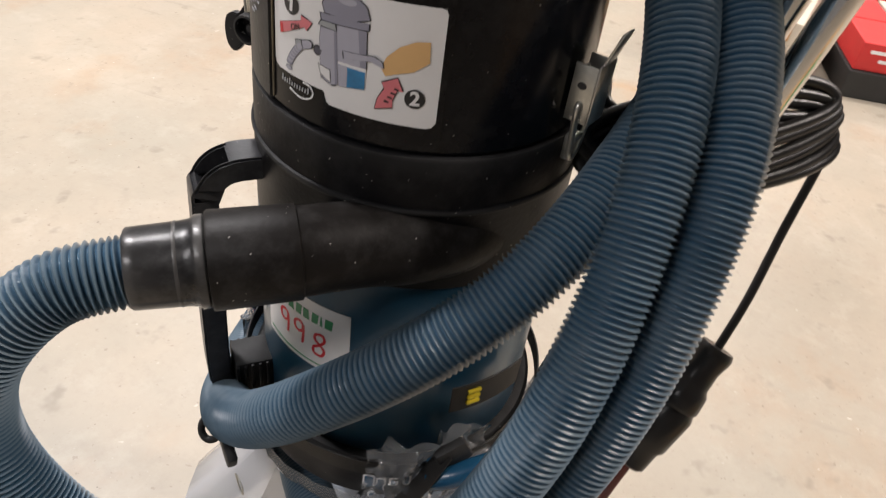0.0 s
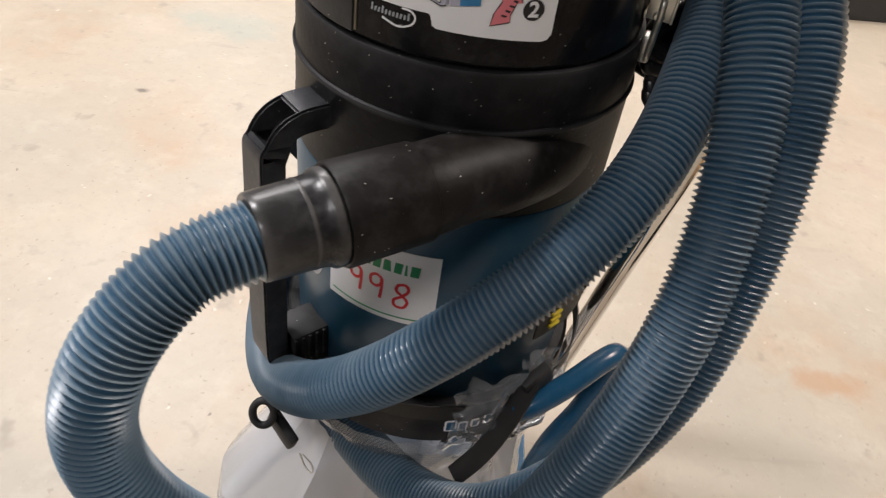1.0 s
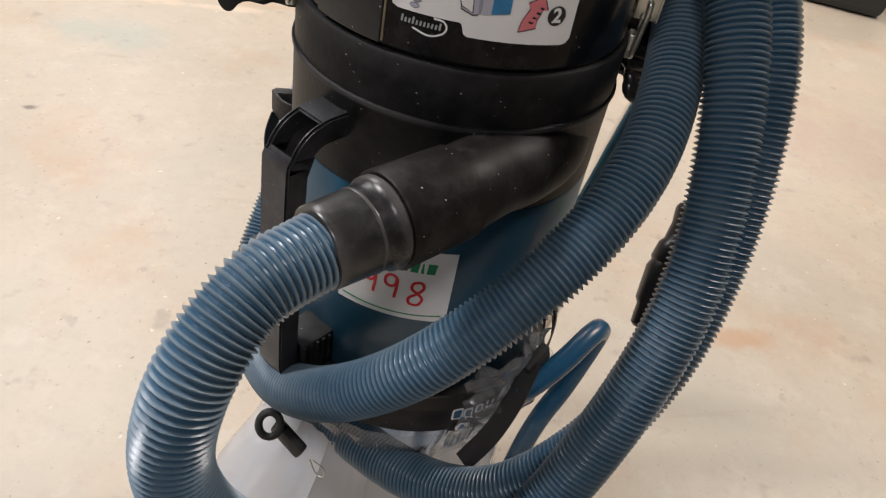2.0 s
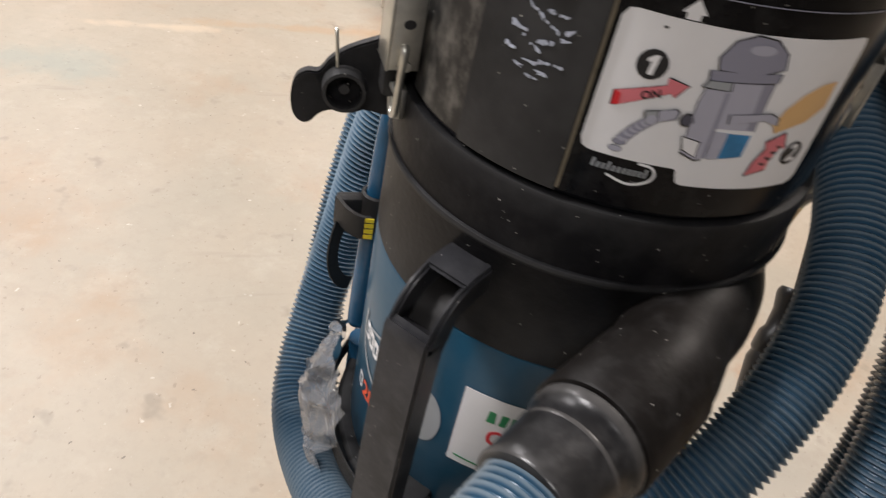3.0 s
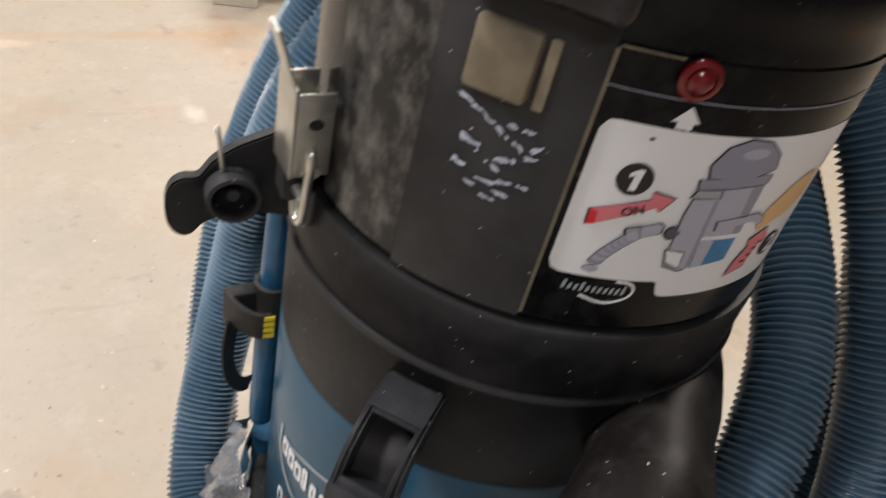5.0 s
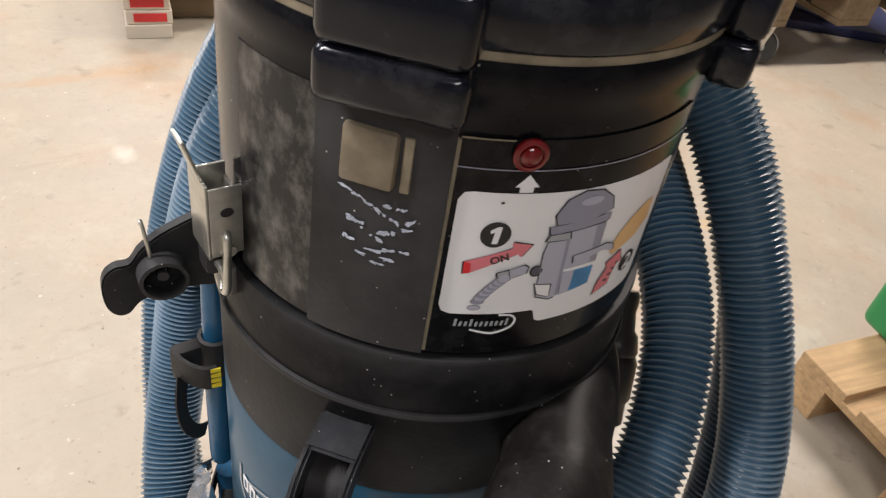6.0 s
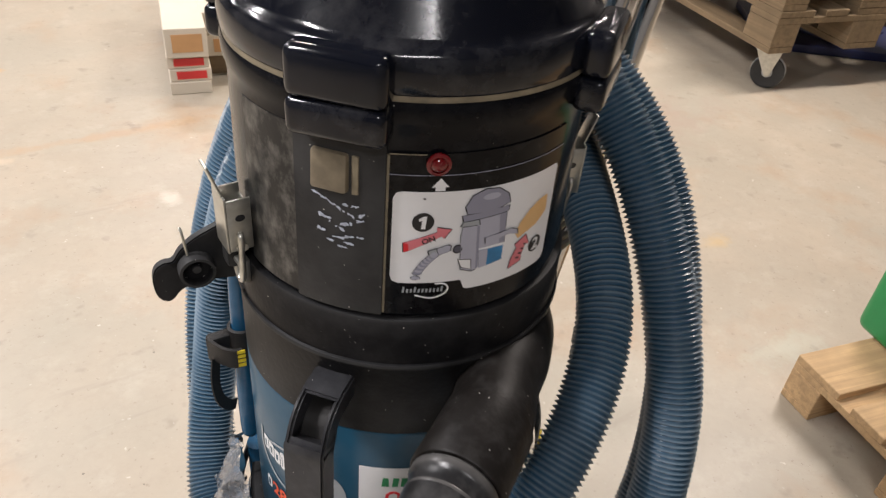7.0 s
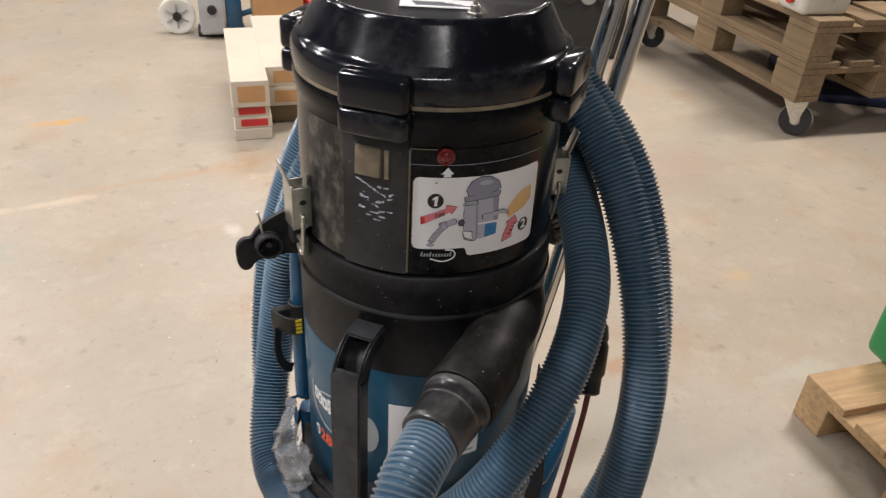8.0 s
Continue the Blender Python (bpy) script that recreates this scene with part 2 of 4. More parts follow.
    col = layer(col, 9.0, 0.63, 0.72, 0.6, (0.24, 0.21, 0.165), detail=3, off=1.3)
    col = layer(col, 30.0, 0.715, 0.765, 0.6, (0.66, 0.63, 0.57), detail=2, off=5.2)
    col = layer(col, 42.0, 0.735, 0.765, 0.7, (0.10, 0.085, 0.07), detail=2, off=6.6)
    col = layer(col, 14.0, 0.66, 0.74, 0.40, (0.27, 0.235, 0.19), detail=3, stretch=(0.12, 1, 1), off=2.2)
    col = layer(col, 85.0, 0.70, 0.76, 0.30, (0.60, 0.57, 0.51), detail=2, off=8.3)
    col = layer(col, 60.0, 0.66, 0.72, 0.45, (0.20, 0.165, 0.125), detail=2, off=10.9)
    col = layer(col, 22.0, 0.50, 0.74, 0.38, (0.29, 0.245, 0.19), detail=8, r=0.75, off=12.4)
    for x, y, rx, ry, amount, tint in ((-0.41, 3.01, 0.14, 0.06, 0.75, (0.55, 0.30, 0.06)), (0.38, 1.03, 0.045, 0.03, 0.8, (0.60, 0.42, 0.10)),
                                       (0.97, 0.45, 0.13, 0.06, 0.6, (0.36, 0.20, 0.10)), (1.65, 0.67, 0.09, 0.05, 0.5, (0.52, 0.36, 0.16)),
                                       (0.0, 2.24, 0.75, 0.05, 0.45, (0.42, 0.27, 0.14)), (-0.55, 2.18, 0.30, 0.04, 0.6, (0.56, 0.46, 0.34)),
                                       (-0.84, 1.88, 0.30, 0.16, 0.45, (0.27, 0.31, 0.28)), (0.08, 1.70, 0.05, 0.07, 0.6, (0.58, 0.54, 0.47)),
                                       (-0.97, 1.34, 0.028, 0.018, 0.85, (0.10, 0.085, 0.07)), (1.45, 0.20, 0.18, 0.09, 0.4, (0.46, 0.50, 0.42)),
                                       (1.9, 1.5, 0.9, 0.4, 0.45, (0.36, 0.27, 0.22))):
        col = spot(col, x, y, rx, ry, amount, tint)
    t.links.new(col, b.inputs["Base Color"])
    return m


M_FLOOR = floor_material()


# ---- mesh helpers ----
def part(name, bm, mat, parent=None, label="", smooth=True, m=None):
    """Links a bmesh as one mesh object, under parent if given."""
    bmesh.ops.recalc_face_normals(bm, faces=bm.faces)
    me = bpy.data.meshes.new(name)
    for f in bm.faces:
        f.smooth = smooth
    bm.to_mesh(me)
    bm.free()
    me.materials.append(mat)
    if smooth:
        me.set_sharp_from_angle(angle=radians(38))
    ob = new(name, me)
    if parent is not None:
        ob.parent = parent
    if m is not None:
        ob.matrix_basis = m
    if label:
        ob["label"] = label
    return ob


def thing(name, label, category, group="", kind="", at=(0, 0, 0), rz=0.0):
    ob = new(name)
    ob.empty_display_size = 0.1
    ob.matrix_basis = pose(*at, 0, 0, rz)
    return tagged(ob, label, category, group, kind)


def polar(az, r, z):
    a = radians(az)
    return Vector((r * math.cos(a), r * math.sin(a), z))


def lathe(profile, seg=96):
    """A body of revolution about z from (r, z) pairs."""
    bm = bmesh.new()
    rings = []
    for r, z in profile:
        if r < 1e-5:
            rings.append([bm.verts.new((0, 0, z))])
        else:
            rings.append([bm.verts.new((r * math.cos(2 * math.pi * k / seg), r * math.sin(2 * math.pi * k / seg), z)) for k in range(seg)])
    for a, b in zip(rings, rings[1:]):
        for k in range(seg):
            j = (k + 1) % seg
            if len(a) == 1 and len(b) == 1:
                continue
            if len(a) == 1:
                bm.faces.new((a[0], b[j], b[k]))
            elif len(b) == 1:
                bm.faces.new((a[k], a[j], b[0]))
            else:
                bm.faces.new((a[k], a[j], b[j], b[k]))
    return bm


def ring_solid(profile, az0=0.0, az1=360.0, seg=96):
    """A closed (r, z) outline swept about z, over the full turn or an arc with end caps."""
    bm = bmesh.new()
    full = az1 - az0 >= 359.9
    count = seg if full else max(2, int(seg * (az1 - az0) / 360) + 2)
    cols = []
    for k in range(count):
        a = radians(az0 + (az1 - az0) * k / (count if full else count - 1))
        cols.append([bm.verts.new((r * math.cos(a), r * math.sin(a), z)) for r, z in profile])
    n = len(profile)
    for k in range(count if full else count - 1):
        a, b = cols[k], cols[(k + 1) % count]
        for i in range(n):
            j = (i + 1) % n
            bm.faces.new((a[i], b[i], b[j], a[j]))
    if not full:
        bm.faces.new(cols[0])
        bm.faces.new(cols[-1][::-1])
    return bm


def box(sx, sy, sz, bevel=0.003, at=(0, 0, 0), segments=2):
    bm = bmesh.new()
    bmesh.ops.create_cube(bm, size=1.0, matrix=Matrix.Translation(at) @ Matrix.Diagonal((sx, sy, sz, 1)))
    if bevel:
        bmesh.ops.bevel(bm, geom=bm.edges[:], offset=bevel, segments=segments, affect="EDGES", profile=0.5)
    return bm


def turned(bm, m):
    bmesh.ops.transform(bm, matrix=m, verts=bm.verts)
    return bm


def joined(*bms):
    """Several bmeshes of one piece in one."""
    out = bmesh.new()
    for b in bms:
        me = bpy.data.meshes.new("scrap")
        b.to_mesh(me)
        b.free()
        out.from_mesh(me)
        bpy.data.meshes.remove(me)
    return out


def spline(knots, step=0.01):
    """Evenly spaced points on a Catmull-Rom curve through the knots."""
    P = [Vector(k) for k in knots]
    P = [P[0] * 2 - P[1]] + P + [P[-1] * 2 - P[-2]]
    dense = []
    for i in range(1, len(P) - 2):
        a, b, c, d = P[i - 1:i + 3]
        for k in range(40):
            u = k / 40
            dense.append(0.5 * (2 * b + (c - a) * u + (2 * a - 5 * b + 4 * c - d) * u * u + (3 * b - a - 3 * c + d) * u ** 3))
    dense.append(P[-2].copy())
    out, left = [dense[0]], step
    for a, b in zip(dense, dense[1:]):
        d = (b - a).length
        pos = 0.0
        while d - pos >= left:
            pos += left
            out.append(a.lerp(b, pos / d))
            left = step
        left -= d - pos
    return out


def frames_along(pts):
    """A steady pair of cross directions at each point of a line."""
    out = []
    n = None
    for i, p in enumerate(pts):
        t = (pts[min(i + 1, len(pts) - 1)] - pts[max(i - 1, 0)]).normalized()
        if n is None:
            n = t.orthogonal().normalized()
        n = (n - t * n.dot(t)).normalized()
        out.append((n, t.cross(n)))
    return out


def sweep(pts, radius, seg=16, cap=True, squash=1.0):
    """A round tube along points; radius is a number or a function of the point's index."""
    bm = bmesh.new()
    rings = []
    for i, (p, (n, b)) in enumerate(zip(pts, frames_along(pts))):
        r = radius(i) if callable(radius) else radius
        rings.append([bm.verts.new(p + r * (n * math.cos(2 * math.pi * k / seg) + b * squash * math.sin(2 * math.pi * k / seg))) for k in range(seg)])
    for a, b in zip(rings, rings[1:]):
        for k in range(seg):
            j = (k + 1) % seg
            bm.faces.new((a[k], a[j], b[j], b[k]))
    if cap:
        bm.faces.new(rings[0][::-1])
        bm.faces.new(rings[-1])
    return bm


def turned_solid(profile, a, b, seg=40):
    """A body of revolution about the line a to b; the profile is (distance along, radius)."""
    a, b = Vector(a), Vector(b)
    d = (b - a).normalized()
    bm = lathe([(r, s) for s, r in profile], seg)
    return turned(bm, Matrix.Translation(a) @ d.to_track_quat("Z", "Y").to_matrix().to_4x4())


def plate(outline, thick, bevel=0.0):
    """A flat plate in the xz plane, its front at y = 0 and its back at y = thick."""
    bm = bmesh.new()
    f = bm.faces.new([bm.verts.new((x, 0, z)) for x, z in outline])
    g = bmesh.ops.extrude_face_region(bm, geom=[f])
    bmesh.ops.translate(bm, vec=(0, thick, 0), verts=[v for v in g["geom"] if isinstance(v, bmesh.types.BMVert)])
    if bevel:
        bmesh.ops.recalc_face_normals(bm, faces=bm.faces)
        bmesh.ops.bevel(bm, geom=[e for e in bm.edges if e.calc_face_angle(0) > 1.2 and abs(e.verts[0].co.y - e.verts[1].co.y) < 1e-6], offset=bevel, segments=2, affect="EDGES")
    return bm


def smooth_outline(pts, n=6):
    """A closed outline rounded through its points."""
    P = [Vector((*p, 0)) for p in pts]
    out = []
    for i in range(len(P)):
        a, b, c, d = P[i - 1], P[i], P[(i + 1) % len(P)], P[(i + 2) % len(P)]
        for k in range(n):
            u = k / n
            v = 0.5 * (2 * b + (c - a) * u + (2 * a - 5 * b + 4 * c - d) * u * u + (3 * b - a - 3 * c + d) * u ** 3)
            out.append((v.x, v.y))
    return out


def wrapped(bm, az, z0, radius, lift):
    """Bends a flat drawing (x along the arc, y up, metres) onto a round wall of that radius about the z axis."""
    for v in bm.verts:
        a = radians(az) + v.co.x / radius
        z = z0 + v.co.y
        r = radius + lift + v.co.z
        v.co = (r * math.cos(a), r * math.sin(a), z)
    return bm


def sheet(outline, thick=0.0003):
    """A thin flat drawing from an outline in millimetres, cut fine enough to bend."""
    bm = bmesh.new()
    f = bm.faces.new([bm.verts.new((x / 1000, y / 1000, 0)) for x, y in outline])
    xs = [p[0] for p in outline]
    lo, hi = min(xs) / 1000, max(xs) / 1000
    k = lo + 0.004
    while k < hi:
        bmesh.ops.bisect_plane(bm, geom=bm.verts[:] + bm.edges[:] + bm.faces[:], plane_co=(k, 0, 0), plane_no=(1, 0, 0))
        k += 0.004
    g = bmesh.ops.extrude_face_region(bm, geom=bm.faces[:])
    bmesh.ops.translate(bm, vec=(0, 0, thick), verts=[v for v in g["geom"] if isinstance(v, bmesh.types.BMVert)])
    return bm


def disc_outline(cx, cy, rx, ry, n=28):
    return [(cx + rx * math.cos(2 * math.pi * k / n), cy + ry * math.sin(2 * math.pi * k / n)) for k in range(n)]


def rounded(x0, y0, x1, y1, r, n=5):
    out = []
    for cx, cy, a0 in ((x1 - r, y1 - r, 0), (x0 + r, y1 - r, 90), (x0 + r, y0 + r, 180), (x1 - r, y0 + r, 270)):
        for k in range(n + 1):
            a = radians(a0 + 90 * k / n)
            out.append((cx + r * math.cos(a), cy + r * math.sin(a)))
    return out


def stroke(pts, width):
    """An outline of a drawn line through points, in millimetres."""
    line = [Vector((p.x, p.y)) for p in spline([(x, y, 0) for x, y in pts], 1.0)]
    left, right = [], []
    for i, p in enumerate(line):
        d = (line[min(i + 1, len(line) - 1)] - line[max(i - 1, 0)]).normalized()
        q = Vector((-d.y, d.x)) * width / 2
        left.append(tuple(p + q))
        right.append(tuple(p - q))
    return left, right


def stroke_mesh(pts, width, thick=0.0003):
    bm = bmesh.new()
    left, right = stroke(pts, width)
    vl = [bm.verts.new((x / 1000, y / 1000, 0)) for x, y in left]
    vr = [bm.verts.new((x / 1000, y / 1000, 0)) for x, y in right]
    for i in range(len(vl) - 1):
        bm.faces.new((vl[i], vr[i], vr[i + 1], vl[i + 1]))
    g = bmesh.ops.extrude_face_region(bm, geom=bm.faces[:])
    bmesh.ops.translate(bm, vec=(0, 0, thick), verts=[v for v in g["geom"] if isinstance(v, bmesh.types.BMVert)])
    return bm


def letters(text, size, cx, cy, turn=0.0, shear=0.0):
    """Flat lettering as a bmesh, centred at (cx, cy) in metres, turned by degrees."""
    cu = bpy.data.curves.new("lettering", "FONT")
    cu.body, cu.size, cu.align_x, cu.align_y, cu.resolution_u, cu.shear, cu.offset = text, size, "CENTER", "CENTER", 4, shear, size * 0.03
    ob = bpy.data.objects.new("lettering", cu)
    scene.collection.objects.link(ob)
    me = bpy.data.meshes.new_from_object(ob.evaluated_get(bpy.context.evaluated_depsgraph_get()))
    bm = bmesh.new()
    bm.from_mesh(me)
    bpy.data.meshes.remove(me)
    bpy.data.objects.remove(ob)
    bpy.data.curves.remove(cu)
    return turned(bm, pose(cx, cy, 0, 0, 0, turn))


# ---- the hall ----
def structure(name, bm, mat, label, category, smooth=False):
    return tagged(part(name, bm, mat, None, smooth=smooth), label, category, kind="structure")


X0, X1, Y0, Y1 = -5.0, 7.5, -4.5, 8.5
structure("floor", box(X1 - X0 + 0.4, Y1 - Y0 + 0.4, 0.2, 0, ((X0 + X1) / 2, (Y0 + Y1) / 2, -0.1)), M_FLOOR, "worn beige concrete workshop floor with stains and chips", "floor")
structure("ceiling", box(X1 - X0, Y1 - Y0, 0.2, 0, ((X0 + X1) / 2, (Y0 + Y1) / 2, CEILING + 0.1)), M_CEILING, "plain grey workshop ceiling", "ceiling")
structure("wall_north", box(X1 - X0 + 0.4, 0.2, CEILING, 0, ((X0 + X1) / 2, Y1 + 0.1, CEILING / 2)), M_WALL, "plain painted workshop wall", "wall")
structure("wall_south", box(X1 - X0 + 0.4, 0.2, CEILING, 0, ((X0 + X1) / 2, Y0 - 0.1, CEILING / 2)), M_WALL, "plain painted workshop wall", "wall")
structure("wall_west", box(0.2, Y1 - Y0, CEILING, 0, (X0 - 0.1, (Y0 + Y1) / 2, CEILING / 2)), M_WALL, "plain painted workshop wall", "wall")
structure("wall_east", box(0.2, Y1 - Y0, CEILING, 0, (X1 + 0.1, (Y0 + Y1) / 2, CEILING / 2)), M_WALL, "plain painted workshop wall", "wall")

first = None
for lx, ly, share in LAMP_SPOTS:
    if first is None:
        first = thing("ceiling_light", "long white metal ceiling light fixture on the ceiling", "lamp", "ceiling lights", at=(lx, ly, CEILING))
        part("light_housing", box(1.6, 0.26, 0.12, 0.01, (0, 0, -0.06)), M_PLASTIC_WHITE, first)
    else:
        copy_thing(first, pose(lx, ly, CEILING))

# ---- dust extractor ----
extractor = thing("dust_extractor", "upright blue and black industrial dust extractor with scuffed plastic motor top", "vacuum cleaner")
SEAM = 0.994


def housing_r(z):
    return 0.1650 - 0.012 * (z - SEAM)


# motor housing and the lid
housing = part("motor_housing", lathe([(0.05, SEAM - 0.002), (0.1635, SEAM - 0.002), (0.1648, SEAM - 0.0005), (0.1650, SEAM + 0.002), (housing_r(1.16), 1.16), (0.1640, 1.172), (0.1665, 1.178), (0.1670, 1.192), (0.1655, 1.1955), (0.150, 1.1962)]), M_HOUSING, extractor, "black plastic motor housing smeared with dust")
part("dust_patch", ring_solid([(0.1645, 0.997), (housing_r(1.0) + 0.0005, 0.997), (housing_r(1.16) + 0.0005, 1.16), (0.1620, 1.16)], -176, -152.5, 200), M_DUSTY, housing, "grey dust smear on black plastic")
lid = part("lid", lathe([(0.05, 1.1995), (0.160, 1.1995), (0.1650, 1.2005), (0.1668, 1.203), (0.1674, 1.216), (0.1668, 1.226), (0.1645, 1.2315), (0.1605, 1.2345), (0.1570, 1.2360), (0.1548, 1.2390), (0.1345, 1.2745), (0.1325, 1.2778), (0.1295, 1.2796), (0.1255, 1.2796), (0.1240, 1.2786), (0.0, 1.2786)]), M_GLOSS, extractor, "glossy black domed plastic lid")
part("lid_gasket", ring_solid([(0.150, 1.1955), (0.1648, 1.1955), (0.1648, 1.2002), (0.150, 1.2002)]), M_FILM_EDGE, extractor, "dusty grey gasket groove")
for az in (-137, -53, 40, 134):
    part("lid_lug", turned(box(0.026, 0.078, 0.040, 0.008, segments=3), Matrix.Rotation(radians(az), 4, "Z") @ Matrix.Translation((0.1725, 0, 1.2145))), M_GLOSS, lid)
    part("housing_lug", turned(box(0.026, 0.078, 0.030, 0.007, segments=3), Matrix.Rotation(radians(az), 4, "Z") @ Matrix.Translation((0.1725, 0, 1.1805))), M_GLOSS, housing)
part("lid_label", turned(box(0.085, 0.034, 0.0006, 0), pose(-0.026, -0.060, 1.2792, 0, 0, -28)), M_LABEL, lid, "white printed label", smooth=False)
for k in range(4):
    part("label_line", turned(box(0.06 - 0.008 * k, 0.003, 0.0004, 0), pose(-0.026 - 0.003 * k, -0.060 + 0.006 * (k - 1.5), 1.2797, 0, 0, -28)), M_GREY_C, lid, smooth=False)
screw = turned_solid([(0, 0.0), (0, 0.009), (0.0025, 0.009), (0.003, 0.0055), (0.0095, 0.0055), (0.010, 0.0032), (0.017, 0.0030), (0.0185, 0.0)], (-0.010, -0.108, 1.2788), (-0.010, -0.108, 1.31), 6)
part("lid_bolt", screw, M_STEEL, lid, "zinc plated bolt and nut")

# switch column
column = part("switch_column", ring_solid([(0.155, 0.9965), (0.1690, 0.9965), (0.1698, 0.999), (0.1680, 1.168), (0.155, 1.168)], -151.5, -125.2, 220), M_MATTE, extractor, "matte black switch column with scraped white paint")
part("switch_rocker", turned(box(0.010, 0.031, 0.034, 0.003, segments=2), Matrix.Rotation(radians(-140.2), 4, "Z") @ Matrix.Translation((0.1685, 0, 1.1335)) @ pose(0, 0, 0, 0, -4, 0)), M_BEIGE, column, "yellowed beige rocker switch")
part("switch_frame", turned(box(0.006, 0.0055, 0.034, 0.001), Matrix.Rotation(radians(-133.2), 4, "Z") @ Matrix.Translation((0.1672, 0, 1.1325))), M_FILM_EDGE, column, "dirty beige switch surround")
rng = random.Random(4)
FLECKS = [(-138, 115, 11, 3, -25), (-120, 106, 22, 3.4, -28), (-112, 111, 11, 5, 5), (-136, 96.5, 11, 4, -15), (-124, 89, 13, 4, -24), (-115, 93, 12, 4.5, 15),
          (-138, 83, 10, 4, -18), (-123, 78, 14, 3.4, 6), (-109, 81, 13, 4, 5), (-113, 74, 5, 4, 0), (-104, 103, 4, 3, 40), (-106, 97, 6, 2, 20), (-120, 70, 8, 2, -10), (-129, 74, 3, 2, 0)]
SPREAD = []
for u, v, w, h, turn in FLECKS:
    c, d = math.cos(radians(turn)), math.sin(radians(turn))
    for k in range(int(3 + w / 3)):
        e = rng.uniform(-0.55, 0.55) * w
        SPREAD.append((u + e * c + rng.uniform(-1, 1), v + e * d + rng.uniform(-0.6, 0.6), rng.uniform(1.5, 6.0), rng.uniform(1.1, 2.9) * h / 4, turn + rng.uniform(-25, 25)))
for u, v, w, h, turn in SPREAD:
    out = []
    for k in range(12):
        a = 2 * math.pi * k / 12
        q = rng.uniform(0.45, 1.2)
        x, y = w / 2 * q * math.cos(a), h / 2 * q * math.sin(a)
        c, d = math.cos(radians(turn)), math.sin(radians(turn))
        out.append((u + x * c - y * d + 125, v + x * d + y * c))
    part("paint_fleck", wrapped(sheet(out, 0.0002), -95.6 - math.degrees(0.125 / 0.166), SEAM, 0.1660, 0.0036 + rng.uniform(0, 0.0003)), M_PAINT_WHITE, column, smooth=False)

# label panel
LAZ = -95.6
panel = part("label_panel", ring_solid([(0.158, 0.9965), (housing_r(1.0) + 0.0012, 0.9965), (housing_r(1.154) + 0.0012, 1.154), (0.158, 1.154)], -124.4, -66.2, 220), M_PANEL, extractor, "black film panel with printed white instruction label")
part("film_edge", ring_solid([(0.160, 0.998), (0.1672, 0.998), (0.1655, 1.152), (0.160, 1.152)], -125.1, -124.4, 400), M_FILM_EDGE, panel, "yellowed film edge", smooth=False)
part("film_border", wrapped(sheet([(-83, 159), (-55, 159.5), (-55, 160.3), (-83, 160)]), LAZ, SEAM, 0.1645, 0.0006), M_FILM_EDGE, panel, smooth=False)
part("window_line", wrapped(sheet([(-83, 141.5), (82, 141.5), (82, 142.1), (-83, 142.1)]), LAZ, SEAM, 0.1645, 0.0006), M_GREY_B, panel, smooth=False)


def label_r(v):
    return housing_r(SEAM + v / 1000)


white = [(-80, 44), (-78, 39), (-73, 37), (-20, 37), (-18, 36), (-15.5, 28), (-12, 26), (72, 24), (77, 25.5), (80, 30), (80, 121), (78.5, 125), (75, 126), (-72, 127), (-77, 126), (-80, 121)]


def printed(name, bm, mat, v, lift, label=""):
    return part(name, wrapped(bm, LAZ, SEAM, label_r(v), lift), mat, panel, label, smooth=False)


def cone_fit(bm, lift):
    """Bends a flat drawing onto the slightly tapering housing."""
    for w in bm.verts:
        r = housing_r(SEAM + w.co.y)
        a = radians(LAZ) + w.co.x / 0.166
        w.co = ((r + lift + w.co.z) * math.cos(a), (r + lift + w.co.z) * math.sin(a), SEAM + w.co.y)
    return bm


def ink(name, outline, mat, lift=0.0021, label=""):
    return part(name, cone_fit(sheet(outline, 0.0001), lift), mat, panel, label, smooth=False)


def inked(name, outline, mat, lift, edge=1.05):
    """A printed shape with a thin dark outline."""
    cx, cy = sum(q[0] for q in outline) / len(outline), sum(q[1] for q in outline) / len(outline)
    big = []
    for x, y in outline:
        d = max(0.1, math.hypot(x - cx, y - cy))
        big.append((cx + (x - cx) * (1 + edge / d), cy + (y - cy) * (1 + edge / d)))
    ink("outline", big, M_INK, lift - 0.00005)
    ink(name, outline, mat, lift + 0.00006)


ink("white_label", white, M_LABEL, 0.0014, "white instruction label")
ink("label_arrow", [(-52, 127.5), (-47, 127.5), (-47, 131), (-50, 131), (-43, 139), (-36, 131), (-39, 131), (-39, 127.5)], M_LABEL, 0.0014)
ink("ink_dot", disc_outline(-55, 121, 1.3, 0.8, 10), M_INK)
ink("number_disc", disc_outline(-55, 99, 9, 9), M_INK)
ink("number_disc", disc_outline(61, 50, 8.5, 8.5), M_INK)
ink("numeral", [(-56.6, 93), (-53.2, 93), (-52.0, 105), (-54.6, 105), (-58.6, 102.2), (-58.2, 100.0), (-55.9, 101.2)], M_LABEL, 0.0026)
part("numeral", cone_fit(letters("2", 0.017, 0.0610, 0.0500), 0.0026), M_LABEL, panel, smooth=False)
inked("red_arrow", [(-70, 79), (-43, 89), (-43.5, 93.5), (-31, 91), (-37, 82.5), (-39, 85), (-65.5, 71), (-69.5, 70)], M_RED_INK, 0.0021)
ink("red_arrow_shade", [(-70, 79), (-69.5, 70), (-65.5, 71), (-66, 78)], M_MARKER, 0.0024)
part("arrow_word", cone_fit(letters("ON", 0.0072, -0.0495, 0.0815, 20), 0.0026), M_INK, panel, smooth=False)
